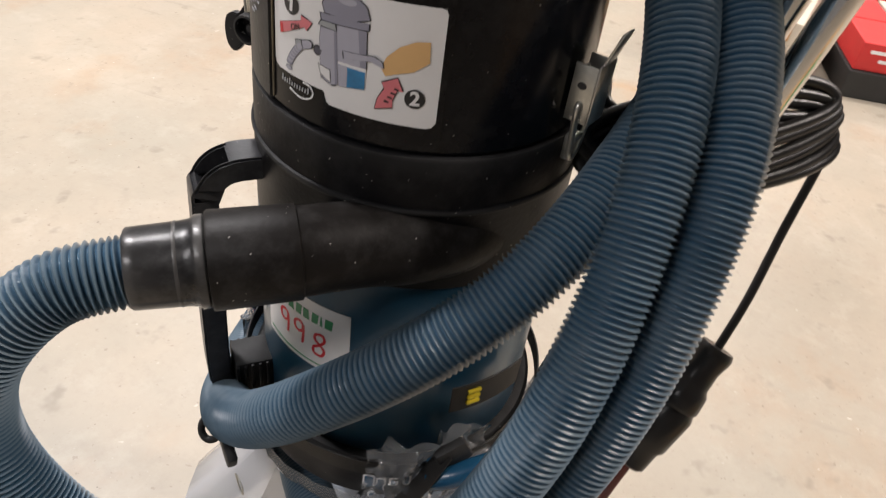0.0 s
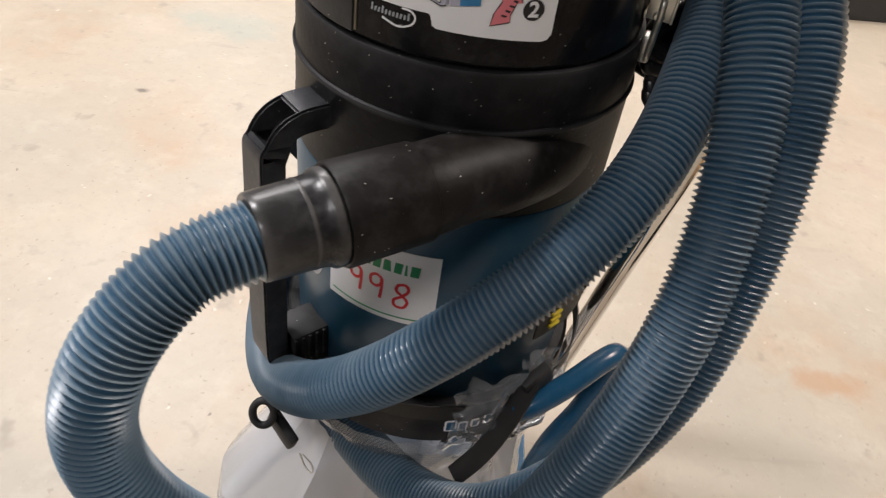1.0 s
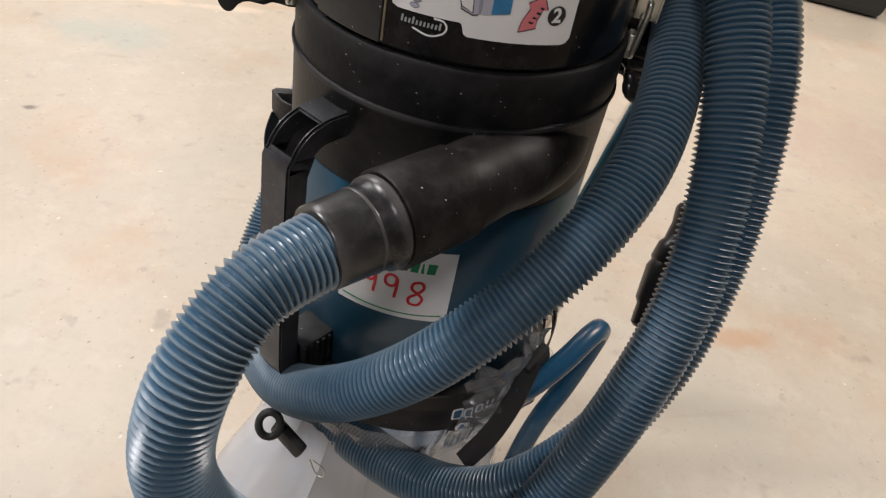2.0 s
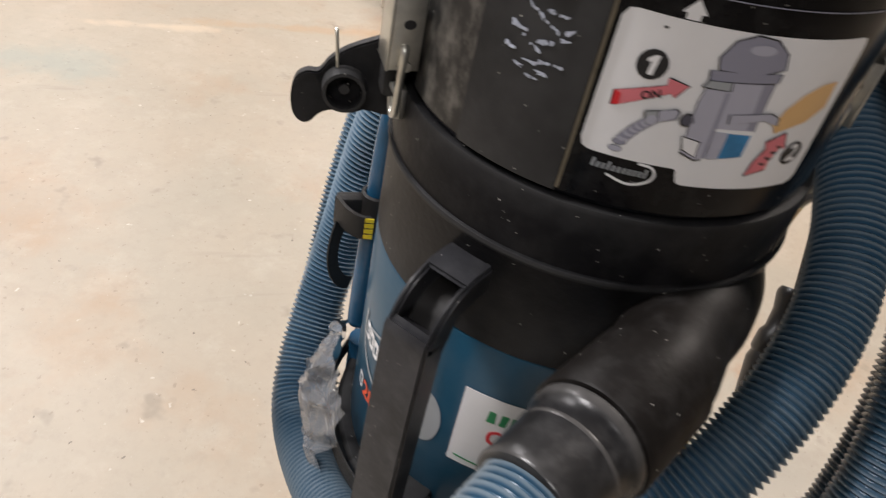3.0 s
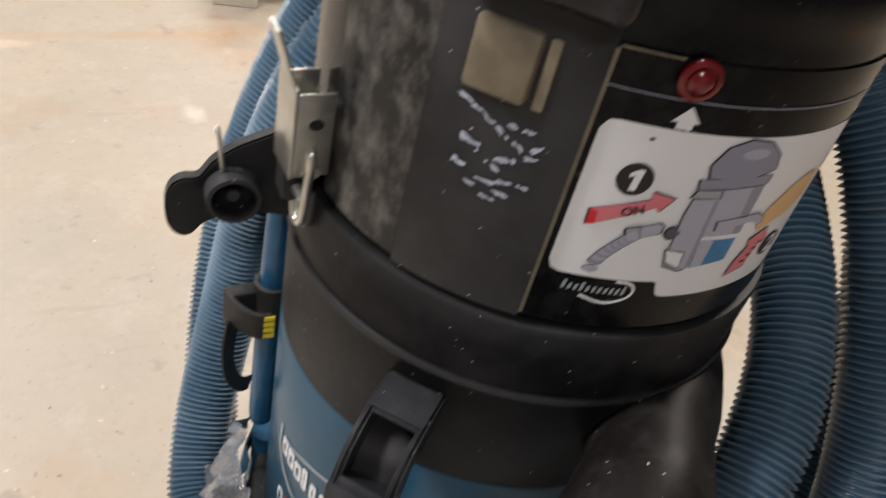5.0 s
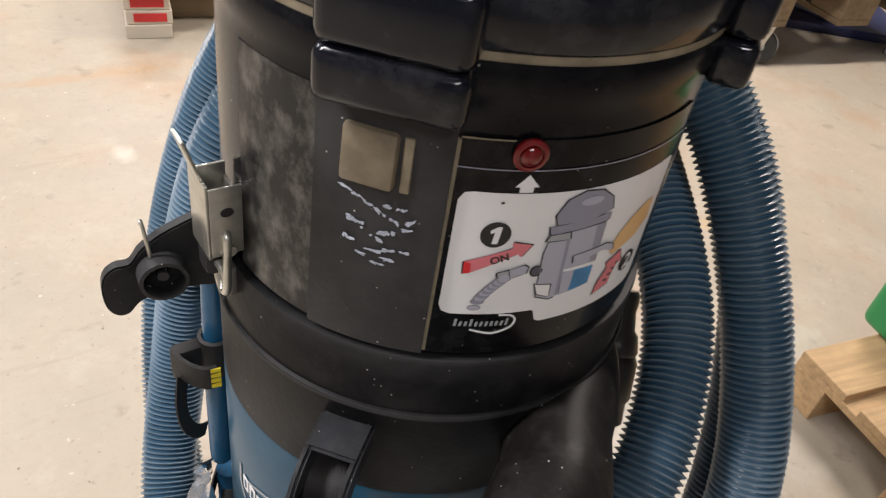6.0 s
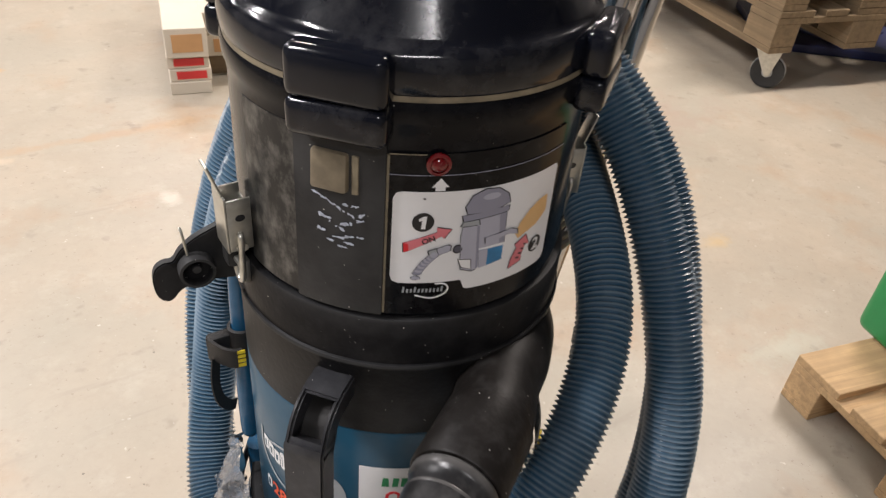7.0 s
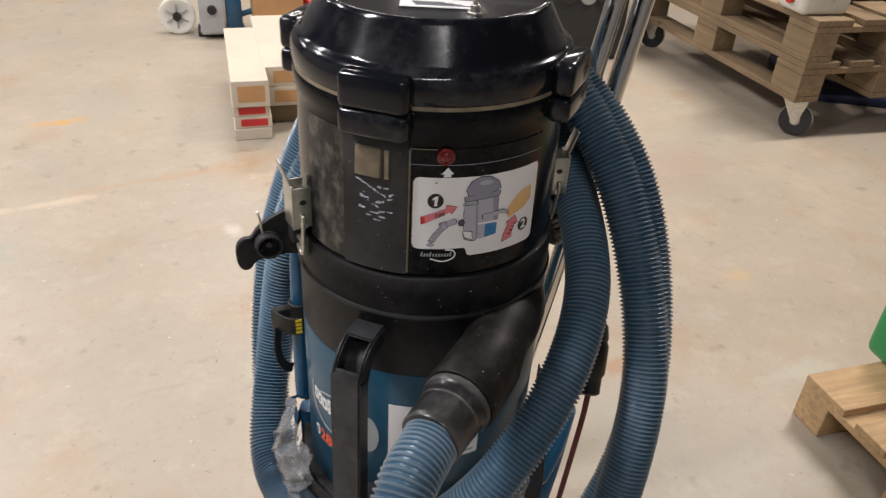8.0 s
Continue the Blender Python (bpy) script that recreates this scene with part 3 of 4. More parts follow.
for k in range(13):
    s = k / 12
    x, y = -58.5 + 14.5 * s, 43 + 24 * s ** 0.62
    inked("drawn_hose_rib", disc_outline(x, y, 4.0 - 0.6 * s, 1.9 + 1.2 * s, 12), M_GREY_B if k % 2 else M_GREY_A, 0.0021 + 0.00006 * k, 0.4)
inked("drawn_nozzle", [(-47, 64), (-31, 70), (-30.5, 74.5), (-33, 76), (-49, 70.5)], M_GREY_A, 0.0025)
inked("drawn_nozzle_ring", [(-47, 63.5), (-41, 66), (-42.5, 73), (-49, 71)], M_SILVER_INK, 0.0028)
inked("drawn_dome", [(-20.5, 111), (-15, 121), (-4, 125.5), (8, 124), (18, 117), (21, 108), (6, 103.5), (-18, 104)], M_GREY_B, 0.0022)
ink("drawn_dome_shine", disc_outline(2, 118, 8, 3), M_GREY_A, 0.0025)
inked("drawn_collar", [(-22.5, 103), (20.5, 105), (20.5, 99.5), (-21, 97)], M_GREY_B, 0.0022)
inked("drawn_barrel", [(-12, 97), (19, 98.5), (20, 68), (-5, 68)], M_GREY_A, 0.0022)
ink("drawn_barrel_shade", [(12, 98), (19, 98.5), (20, 68), (15, 68)], M_GREY_B, 0.0024)
ink("drawn_barrel_white", [(-5, 68), (20, 68), (20, 60), (-3, 60)], M_LABEL, 0.0024)
ink("drawn_container", [(-5, 66), (19.5, 65), (19.5, 50), (-3, 47)], M_BLUE_INK, 0.0025)
ink("drawn_container_shine", [(-5, 66), (4, 65.6), (4, 48), (-3, 47)], M_GREY_A, 0.0026)
inked("drawn_case", [(-21.5, 92), (-9, 92), (-6.5, 47), (-10.5, 46), (-20.5, 50), (-22.5, 82)], M_GREY_A, 0.0027)
ink("drawn_case_side", [(-9, 92), (-6.5, 91), (-4, 48), (-6.5, 47)], M_GREY_B, 0.0027)
inked("drawn_case_lip", [(-21, 97), (-8, 97.5), (-7, 92.5), (-23.5, 93)], M_SILVER_INK, 0.0028)
inked("drawn_window", [(-23, 60), (-12, 58), (-11, 48), (-20, 52)], M_LABEL, 0.0029)
inked("drawn_knob", disc_outline(-24.5, 71, 3.2, 3.4, 16), M_GREY_C, 0.0028)
inked("drawn_lever", [(0, 78), (26, 80), (33, 77), (34, 72), (24, 75.5), (1, 72)], M_GREY_A, 0.0028)
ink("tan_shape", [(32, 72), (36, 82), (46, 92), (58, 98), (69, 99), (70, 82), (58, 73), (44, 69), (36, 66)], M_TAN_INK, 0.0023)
inked("red_turn_arrow", [(29, 36), (31, 46), (36, 55), (33.5, 60), (46, 66), (51, 55), (46.5, 55), (43, 46), (43.5, 40)], M_RED_INK, 0.0023)
for k in range(4):
    ink("arrow_mark", [(36 + 2.6 * k, 44 + 4 * k), (40 + 2.4 * k, 43 + 4 * k), (40.6 + 2.4 * k, 44.6 + 4 * k), (36.6 + 2.6 * k, 45.6 + 4 * k)], M_INK, 0.0026)
bm = stroke_mesh([(-58, 24), (-44, 20.5), (-33, 24), (-29.5, 30), (-33, 35), (-42, 36)], 1.5)
part("maker_swoosh", cone_fit(bm, 0.0016), M_LABEL, panel, smooth=False)
for k in range(11):
    x = -69 + 3.3 * k
    ink("maker_mark", [(x, 27), (x + 1.7, 27), (x + 2.2, 31.0 + (2 if k in (0, 3, 10) else 0)), (x + 0.5, 31.0 + (2 if k in (0, 3, 10) else 0))], M_SILVER_INK, 0.0018)

# red lamp
led = polar(-111.5, 0.1650, 1.146)
part("indicator_bezel", turned_solid([(0, 0), (0, 0.0098), (0.0018, 0.0098), (0.0028, 0.0084), (0.0028, 0.0070), (0.0012, 0.0066), (0.0012, 0)], led, led + polar(-111.5, 1, 0), 32), M_LED, panel, "red bezel")
part("indicator_lens", turned_solid([(0, 0), (0, 0.0060), (0.0030, 0.0058), (0.0048, 0.0040), (0.0055, 0.0)], led, led + polar(-111.5, 1, 0), 32), M_LED, panel, "red indicator lens")

# cyclone head: black ring, shoulder and tangential inlet
part("cyclone_head", lathe([(0.05, 0.842), (0.1700, 0.842), (0.1712, 0.8435), (0.1712, 0.9310), (0.1730, 0.9335), (0.1736, 0.9360), (0.1728, 0.9380), (0.1706, 0.9392), (0.1702, 0.987), (0.1692, 0.9905), (0.1610, 0.9912), (0.1600, 0.9935), (0.05, 0.9935)]), M_MATTE, extractor, "black textured plastic cyclone head")
INLET = Vector((-0.83, -0.556, -0.03)).normalized()
JOINT = Vector((-0.0270, -0.2212, 0.904))
duct = spline([(0.108, -0.055, 0.888), (0.082, -0.114, 0.890), (0.048, -0.153, 0.893), (0.016, -0.178, 0.897), (-0.0054, -0.1995, 0.901), JOINT, JOINT + INLET * 0.04], 0.006)
part("inlet_duct", sweep(duct, lambda i: 0.0402 + 0.004 * max(0.0, 1 - i / 16), 40), M_PIPE, extractor, "black moulded inlet duct")
part("inlet_sleeve", turned_solid([(0, 0.0), (0, 0.0405), (0.0015, 0.0428), (0.074, 0.0436), (0.076, 0.0422), (0.076, 0.03)], JOINT, JOINT + INLET), M_PIPE, extractor, "black plastic inlet sleeve")

# blue container, band under it
part("container", lathe([(0.05, 0.545), (0.1690, 0.545), (0.1712, 0.548), (0.1712, 0.8395), (0.1700, 0.8415), (0.05, 0.8415)]), M_BLUE, extractor, "blue enamelled steel container")
part("container_band", lathe([(0.12, 0.505), (0.1820, 0.505), (0.1865, 0.509), (0.1875, 0.540), (0.1865, 0.571), (0.1820, 0.575), (0.165, 0.575)]), M_MATTE, extractor, "black plastic bottom band")
for k, (w, h) in enumerate(((15, 20), (12.5, 15), (11, 15), (10, 19))):
    x, y = -1.0 + 16.0 * k, -9.0 + 1.3 * k
    part("maker_mark", wrapped(sheet(rounded(x, y, x + w, y + h, 3), 0.0004), -79, 0.540, 0.1875, 0.0010), M_LABEL, extractor, smooth=False)
    part("maker_mark", wrapped(sheet(rounded(x + 2.4, y + 2.4, x + w - 2.4, y + h - 2.4, 2), 0.0004), -79, 0.540, 0.1875, 0.0016), M_TUBE_BLUE, extractor, smooth=False)

# front grip: two side walls, an inner web and an outer cover with a gap at the bend
GRIP_AZ = -139.3
grip = thing("grip", "", "")
for key in ("label", "category"):
    if key in grip:
        del grip[key]
grip.parent = extractor
grip.matrix_basis = Matrix.Rotation(radians(GRIP_AZ), 4, "Z")
path = [(0.160, 0.905), (0.196, 0.905), (0.215, 0.897), (0.226, 0.880), (0.229, 0.858), (0.233, 0.640), (0.229, 0.600), (0.214, 0.583), (0.160, 0.580)]
gl = [Vector((p.x, 0, p.y)) for p in spline([(r, z, 0) for r, z in path], 0.005)]


def strip(points, inner, outer, y0, y1):
    """A curved bar that follows points in the xz plane, from inner to outer side and from y0 to y1."""
    b = bmesh.new()
    rings = []
    for i, p in enumerate(points):
        d = (points[min(i + 1, len(points) - 1)] - points[max(i - 1, 0)]).normalized()
        n = Vector((d.z, 0, -d.x))
        rings.append([b.verts.new(p + n * s + Vector((0, y, 0))) for s, y in ((inner, y0), (outer, y0), (outer, y1), (inner, y1))])
    for u, v in zip(rings, rings[1:]):
        for k in range(4):
            b.faces.new((u[k], u[(k + 1) % 4], v[(k + 1) % 4], v[k]))
    b.faces.new(rings[0][::-1])
    b.faces.new(rings[-1])
    return b


def bevelled(b, w):
    bmesh.ops.recalc_face_normals(b, faces=b.faces)
    bmesh.ops.bevel(b, geom=[e for e in b.edges if e.calc_face_angle(0) > 1.0], offset=w, segments=2, affect="EDGES")
    return b


GW = 0.0195
part("grip_side", bevelled(strip(gl, -0.012, 0.0140, -GW, -GW + 0.0055), 0.0024), M_GRIP, grip)
part("grip_side", bevelled(strip(gl, -0.012, 0.0140, GW - 0.0055, GW), 0.0024), M_GRIP, grip)
part("grip_web", strip(gl, 0.0116, 0.0138, -GW + 0.004, GW - 0.004), M_STRAP, grip)
part("grip_cover", bevelled(strip(gl[:9], -0.0126, -0.0075, -GW - 0.0002, GW + 0.0002), 0.0022), M_GRIP, grip)
part("grip_cover", bevelled(strip(gl[16:], -0.0126, -0.0075, -GW - 0.0002, GW + 0.0002), 0.0022), M_GRIP, grip)
part("grip_ramp", strip(gl[15:19], -0.0100, 0.010, -GW + 0.004, GW - 0.004), M_GRIP, grip)
part("grip_foot", box(0.050, 0.046, 0.056, 0.005, (0.190, 0, 0.600)), M_MATTE, grip)
for k in range(5):
    part("foot_rib", box(0.004, 0.050, 0.040, 0.001, (0.176 + 0.009 * k, 0, 0.605)), M_MATTE, grip)

# sticker with a red marker number
sticker = part("sticker", wrapped(sheet([(-63, -3), (63, -3), (63, 96), (-63, 96)], 0.0003), -109.7, 0.694, 0.1712, 0.0006), M_LABEL, extractor, "white sticker with green print and red marker number", smooth=False)


def mark(name, bm, mat, lift):
    return part(name, wrapped(bm, -109.7, 0.694, 0.1712, lift), mat, sticker, smooth=False)


for k, (x, w) in enumerate(((-39, 8), (-28, 6), (-19, 9), (-7, 8), (4, 9), (16, 8), (27, 3.5), (33, 9))):
    mark("printed_mark", sheet([(x, 66), (x + w, 66), (x + w + (1.5 if k % 2 else -1), 80), (x + 1, 80)], 0.0002), M_GREEN_INK, 0.0010)
mark("printed_rule", stroke_mesh([(-57, 6), (-20, 4), (20, 4), (57, 6)], 1.6), M_GREEN_INK, 0.0010)
NINE = [(11, 37), (5, 40), (-1, 36), (-1, 27), (5, 24), (10, 28), (11, 37), (11.5, 26), (10, 8)]
for x in (-31, -7):
    mark("marker_digit", stroke_mesh([(x + px, 16 + py) for px, py in NINE], 3.4), M_MARKER, 0.0010)
mark("marker_digit", stroke_mesh([(29, 53), (22, 50), (21, 42), (28, 36), (33, 29), (29, 20), (20, 21), (19, 29), (27, 36), (33, 44), (32, 51), (28, 53)], 3.4), M_MARKER, 0.0010)

# maker's emblem on the container
EAZ = -158.0


def emblem(name, bm, mat, lift):
    return part(name, wrapped(bm, EAZ, 0.694, 0.1712, lift), mat, extractor, smooth=False)


emblem("emblem_disc", sheet(disc_outline(50, 29, 18, 33, 32), 0.0002), M_SILVER_INK, 0.0005)
emblem("emblem_stroke", stroke_mesh([(-62, 60), (-62, 30), (-45, 6), (-15, -7), (30, -4)], 4.0), M_SILVER_INK, 0.0006)
emblem("emblem_stroke", stroke_mesh([(-50, 49), (-20, 61), (20, 70), (40, 66)], 3.0), M_SILVER_INK, 0.0006)
for k, (w, h) in enumerate(((9.5, 21), (10, 21), (10, 21), (7, 27), (7.5, 21), (11, 21))):
    x = -56 + 11.5 * k
    y = 32 - 2.3 * k + 0.16 * k * k
    out = rounded(x, y, x + w, y + h, 2.5)
    emblem("emblem_mark", sheet(out, 0.0002), M_LABEL, 0.0009)
    emblem("emblem_mark", sheet(rounded(x + 3.3, y + 5.0, x + w - 3.3, y + h - 5.5, 0.5), 0.0002), M_BLUE, 0.0013)
emblem("model_mark", sheet(rounded(-57, -40, -47, -20, 4), 0.0002), M_LABEL, 0.0007)
emblem("model_mark", sheet(rounded(-54, -36, -49.5, -24, 1.5), 0.0002), M_BLUE, 0.0011)
emblem("model_number", letters("2800", 0.029, -0.0150, -0.0300, 3), M_ORANGE_INK, 0.0009)


# latches
def latch(az):
    t = thing("latch", "", "")
    for key in ("label", "category"):
        if key in t:
            del t[key]
    t.parent = extractor
    t.matrix_basis = Matrix.Rotation(radians(az), 4, "Z") @ Matrix.Translation((0.166, 0, 0)) @ Matrix.Diagonal((1.3, 1.35, 1.0, 1.0))
    w = 0.0105
    part("latch_body", joined(box(0.0170, 0.0018, 0.054, 0.0006, (0.0088, w, 1.039)), box(0.0170, 0.0018, 0.054, 0.0006, (0.0088, -w, 1.039)), box(0.0018, 2 * w, 0.040, 0.0006, (0.0010, 0, 1.036))), M_STEEL, t, "zinc plated toggle latch body")
    lever = joined(box(0.0018, 2 * w + 0.002, 0.058, 0.0006, (0.0180, 0, 1.040)), turned(box(0.0018, 0.014, 0.034, 0.0006), pose(0.0215, 0, 1.083, 0, 14, 0)))
    part("latch_lever", lever, M_STEEL, t, "bent steel lever")
    for q in (-1, 1):
        part("latch_hole", turned_solid([(0, 0), (0, 0.0034), (0.0004, 0.0034), (0.0004, 0)], (0.0085, q * (w + 0.0009), 1.047), (0.0085, q * 5, 1.047), 20), M_INK, t)
        wire = spline([(0.0095, q * (w - 0.002), 1.031), (0.0098, q * (w + 0.0022), 1.029), (0.0100, q * (w + 0.0024), 1.018), (0.0095, q * (w - 0.0005), 1.000), (0.0090, q * 0.0075, 0.982), (0.0085, q * 0.0040, 0.970), (0.0085, 0.0, 0.967)], 0.002)
        part("latch_hook", sweep(wire, 0.0024, 12), M_STEEL, t, "bent wire hook")
    part("latch_pin", turned_solid([(0, 0), (0, 0.0042), (0.026, 0.0042), (0.027, 0.003), (0.027, 0)], (0.0090, 0.0135, 1.016), (0.0090, -5, 1.016), 16), M_STEEL, t)
    part("latch_catch", joined(box(0.0060, 0.013, 0.026, 0.002, (0.0055, 0.0, 0.980)), box(0.0060, 0.013, 0.006, 0.002, (0.0085, 0.0, 0.990))), M_STEEL, t)


latch(-179.0)
latch(-17.5)

# hook bracket with a plug cup
hook_az = 172.0
bracket = part("hose_hook", turned(plate(smooth_outline([(0.165, 1.034), (0.190, 1.023), (0.211, 1.013), (0.225, 1.002), (0.233, 0.991), (0.242, 0.990), (0.250, 0.984), (0.2535, 0.971), (0.252, 0.954), (0.246, 0.945), (0.238, 0.945), (0.230, 0.954), (0.220, 0.958), (0.205, 0.957), (0.195, 0.961), (0.165, 0.965)], 4), 0.010, 0.0014), Matrix.Rotation(radians(hook_az), 4, "Z") @ Matrix.Translation((0, -0.007, -0.008))), M_MATTE, extractor, "black plastic hose hook plate")
cupc = polar(hook_az, 0.2125, 0.9735)
nrm = Vector((math.cos(radians(hook_az + 90)), math.sin(radians(hook_az + 90)), 0))
part("plug_cup", turned_solid([(0.0, 0.0), (0.0, 0.0178), (0.016, 0.0168), (0.0165, 0.0142), (0.004, 0.0135), (0.004, 0.005), (0.010, 0.004), (0.010, 0.0)], cupc, cupc + nrm, 32), M_MATTE, bracket, "round black plug cup")
part("hook_clip", sweep(spline([polar(hook_az, 0.219, 0.990) + nrm * 0.006, polar(hook_az, 0.221, 1.012) + nrm * 0.005, polar(hook_az, 0.222, 1.018), polar(hook_az, 0.222, 1.010) - nrm * 0.006], 0.003), 0.0014, 8), M_STEEL, bracket, "small wire clip")
part("hook_root", turned(box(0.020, 0.022, 0.042, 0.006), Matrix.Rotation(radians(176), 4, "Z") @ Matrix.Translation((0.177, 0.0, 0.998))), M_MATTE, bracket)

# trolley: chromed uprights, blue frame tubes and base
def upright(z, dx=0.0, dy=0.0):
    return Vector((0.222 + 0.195 * (z - 0.434) + dx, 0.058 + dy, z))


part("upright_tube", sweep([upright(0.05 + 0.1 * k) for k in range(17)], 0.0155, 28), M_CHROME, extractor, "chromed steel trolley upright")
part("upright_tube", sweep([upright(0.05 + 0.1 * k, -0.034, 0.020) for k in range(17)], 0.0150, 28), M_CHROME, extractor, "chromed steel trolley upright")
part("frame_tube", sweep(spline([(-0.112, 0.138, 0.955), (-0.132, 0.120, 0.938), (-0.146, 0.108, 0.912), (-0.152, 0.103, 0.88), (-0.157, 0.098, 0.76), (-0.160, 0.092, 0.66), (-0.160, 0.091, 0.640)], 0.008), 0.0115, 20), M_TUBE_BLUE, extractor, "blue painted frame tube")
part("tube_cap", turned_solid([(0, 0), (0, 0.0113), (0.004, 0.0105), (0.008, 0.006), (0.0095, 0)], (-0.1600, 0.091, 0.641), (-0.158, 0.091, 0.58), 20), M_TUBE_BLUE, extractor)
part("frame_tube", sweep(spline([(0.108, -0.150, 0.562), (0.120, -0.174, 0.576), (0.168, -0.150, 0.595), (0.215, -0.112, 0.607), (0.238, -0.090, 0.598), (0.240, -0.086, 0.572), (0.212, -0.105, 0.50), (0.172, -0.128, 0.40), (0.15, -0.12, 0.05)], 0.01), 0.0145, 20), M_TUBE_BLUE, extractor, "blue painted frame tube")
part("base_plate", box(0.40, 0.40, 0.012, 0.004, (0.03, 0.02, 0.045)), M_TUBE_BLUE, extractor, "blue painted base plate")
for bx, by in ((-0.14, -0.15), (0.2, -0.15), (-0.14, 0.19), (0.2, 0.19)):
    part("base_foot", turned_solid([(0, 0), (0, 0.028), (0.036, 0.028), (0.040, 0.022), (0.040, 0)], (bx, by, 0), (bx, by, 1), 24), M_RUBBER, extractor)
for bx, by in ((-0.15, 0.10), (0.10, 0.15)):
    part("frame_leg", sweep([Vector((bx, by, 0.05)), Vector((bx, by, 0.60))], 0.0145, 16), M_TUBE_BLUE, extractor)

# ---- suction hose ----
HOSE_R = 0.0315
COIL_A = [(-0.136, -0.295, 0.9), (-0.192, -0.339, 0.886), (-0.233, -0.384, 0.828), (-0.241, -0.399, 0.744), (-0.197, -0.4, 0.656), (-0.106, -0.389, 0.586), (0.011, -0.362, 0.551), (0.118, -0.325, 0.578), (0.225, -0.235, 0.826), (0.238, -0.059, 1.071), (0.146, 0.141, 1.203), (-0.008, 0.32, 1.042), (-0.131, 0.331, 0.73), (-0.196, 0.105, 0.462)]
COIL_B = [(-0.100, -0.095, 0.412), (0.074, -0.265, 0.496), (0.244, -0.232, 0.702), (0.305, -0.085, 0.984), (0.251, 0.098, 1.142), (0.114, 0.216, 1.147), (-0.084, 0.237, 0.948), (-0.17, 0.21, 0.644), (-0.223, 0.069, 0.503), (-0.163, -0.161, 0.566), (-0.019, -0.253, 0.725), (0.169, -0.158, 0.9), (0.278, 0.125, 1.072)]
hose = thing("suction_hose", "ribbed blue plastic suction hose coiled round the dust extractor", "hose")
PITCH = 0.0060
line = spline(COIL_A + COIL_B, PITCH / 5)
RIB = (1.0, 0.955, 0.868, 0.850, 0.918)
part("ribbed_tube", sweep(line, lambda i: HOSE_R * RIB[i % 5], 26), M_HOSE, hose)
cuff_a = JOINT + INLET * 0.075
cuff_b = cuff_a + INLET * 0.062
part("hose_cuff", turned_solid([(0.0015, 0.0), (0.0015, 0.0392), (0.003, 0.0405), (0.009, 0.0405), (0.0110, 0.0392), (0.0135, 0.0376), (0.020, 0.0366), (0.056, 0.0352), (0.0635, 0.0350), (0.065, 0.0338), (0.065, 0.025)], cuff_a, cuff_b), M_CUFF, hose, "worn black rubber hose cuff")
part("cuff_clamp", turned_solid([(0.024, 0.034), (0.024, 0.0366), (0.0255, 0.0370), (0.027, 0.0364), (0.027, 0.034)], cuff_a, cuff_b), M_CUFF, hose)

# ---- cables ----
power = thing("power_cable", "black power cable wound in turns round the trolley upright", "cable")
ALONG, ACROSS = Vector((0.77, 0.60, 0.08)), Vector((-0.37, 0.47, 0.80))
for k in range(6):
    turn_pts = []
    for j in range(48):
        a = 2 * math.pi * j / 48
        lift = 0.0105 * (k - 2.5) + 0.002 * math.sin(3 * a + k)
        turn_pts.append(Vector((0.302, 0.060, 0.962)) + ALONG * (0.160 - 0.003 * (k % 3)) * math.cos(a) + ACROSS * (0.028 + 0.003 * (k % 2)) * math.sin(a) + Vector((-0.3 * lift, 0.2 * lift, lift)))
    part("cable_turn", sweep(turn_pts + [turn_pts[0], turn_pts[1]], 0.0070, 12, cap=False), M_CABLE, power)
for z in (0.990, 0.968, 0.944, 0.921):
    part("cable_turn", sweep(spline([(0.168, 0.098, z + 0.006), (0.178, 0.070, z + 0.004), (0.184, 0.034, z), (0.204, 0.026, z - 0.007), (0.226, 0.032, z - 0.016), (0.262, 0.050, z - 0.018), (0.310, 0.080, z - 0.012)], 0.008), 0.0058, 12), M_CABLE, power)
part("cable_run", sweep(spline([(0.425, 0.165, 0.975), (0.436, 0.180, 0.92), (0.425, 0.145, 0.83), (0.413, 0.10, 0.75), (0.397, 0.060, 0.690)], 0.01), 0.0055, 12), M_CABLE, power)
part("connector", turned_solid([(0, 0), (0, 0.021), (0.006, 0.024), (0.012, 0.024), (0.030, 0.021), (0.055, 0.0225), (0.062, 0.0275), (0.085, 0.030), (0.090, 0.0275), (0.100, 0.031), (0.125, 0.029), (0.150, 0.027), (0.157, 0.022), (0.186, 0.020), (0.190, 0.015), (0.192, 0.0)], (0.398, 0.062, 0.695), (0.340, -0.030, 0.540), 20), M_CABLE, power, "black rubber cable connector")
ext = thing("extension_cable", "dark red extension cable hanging from the connector to the floor", "cable")
part("cable_run", sweep(spline([(0.342, -0.027, 0.545), (0.330, -0.036, 0.48), (0.315, -0.04, 0.36), (0.295, -0.045, 0.20), (0.285, -0.05, 0.06), (0.31, -0.06, 0.0065), (0.42, -0.09, 0.0065)], 0.01), 0.0055, 12), M_CABLE_RED, ext)

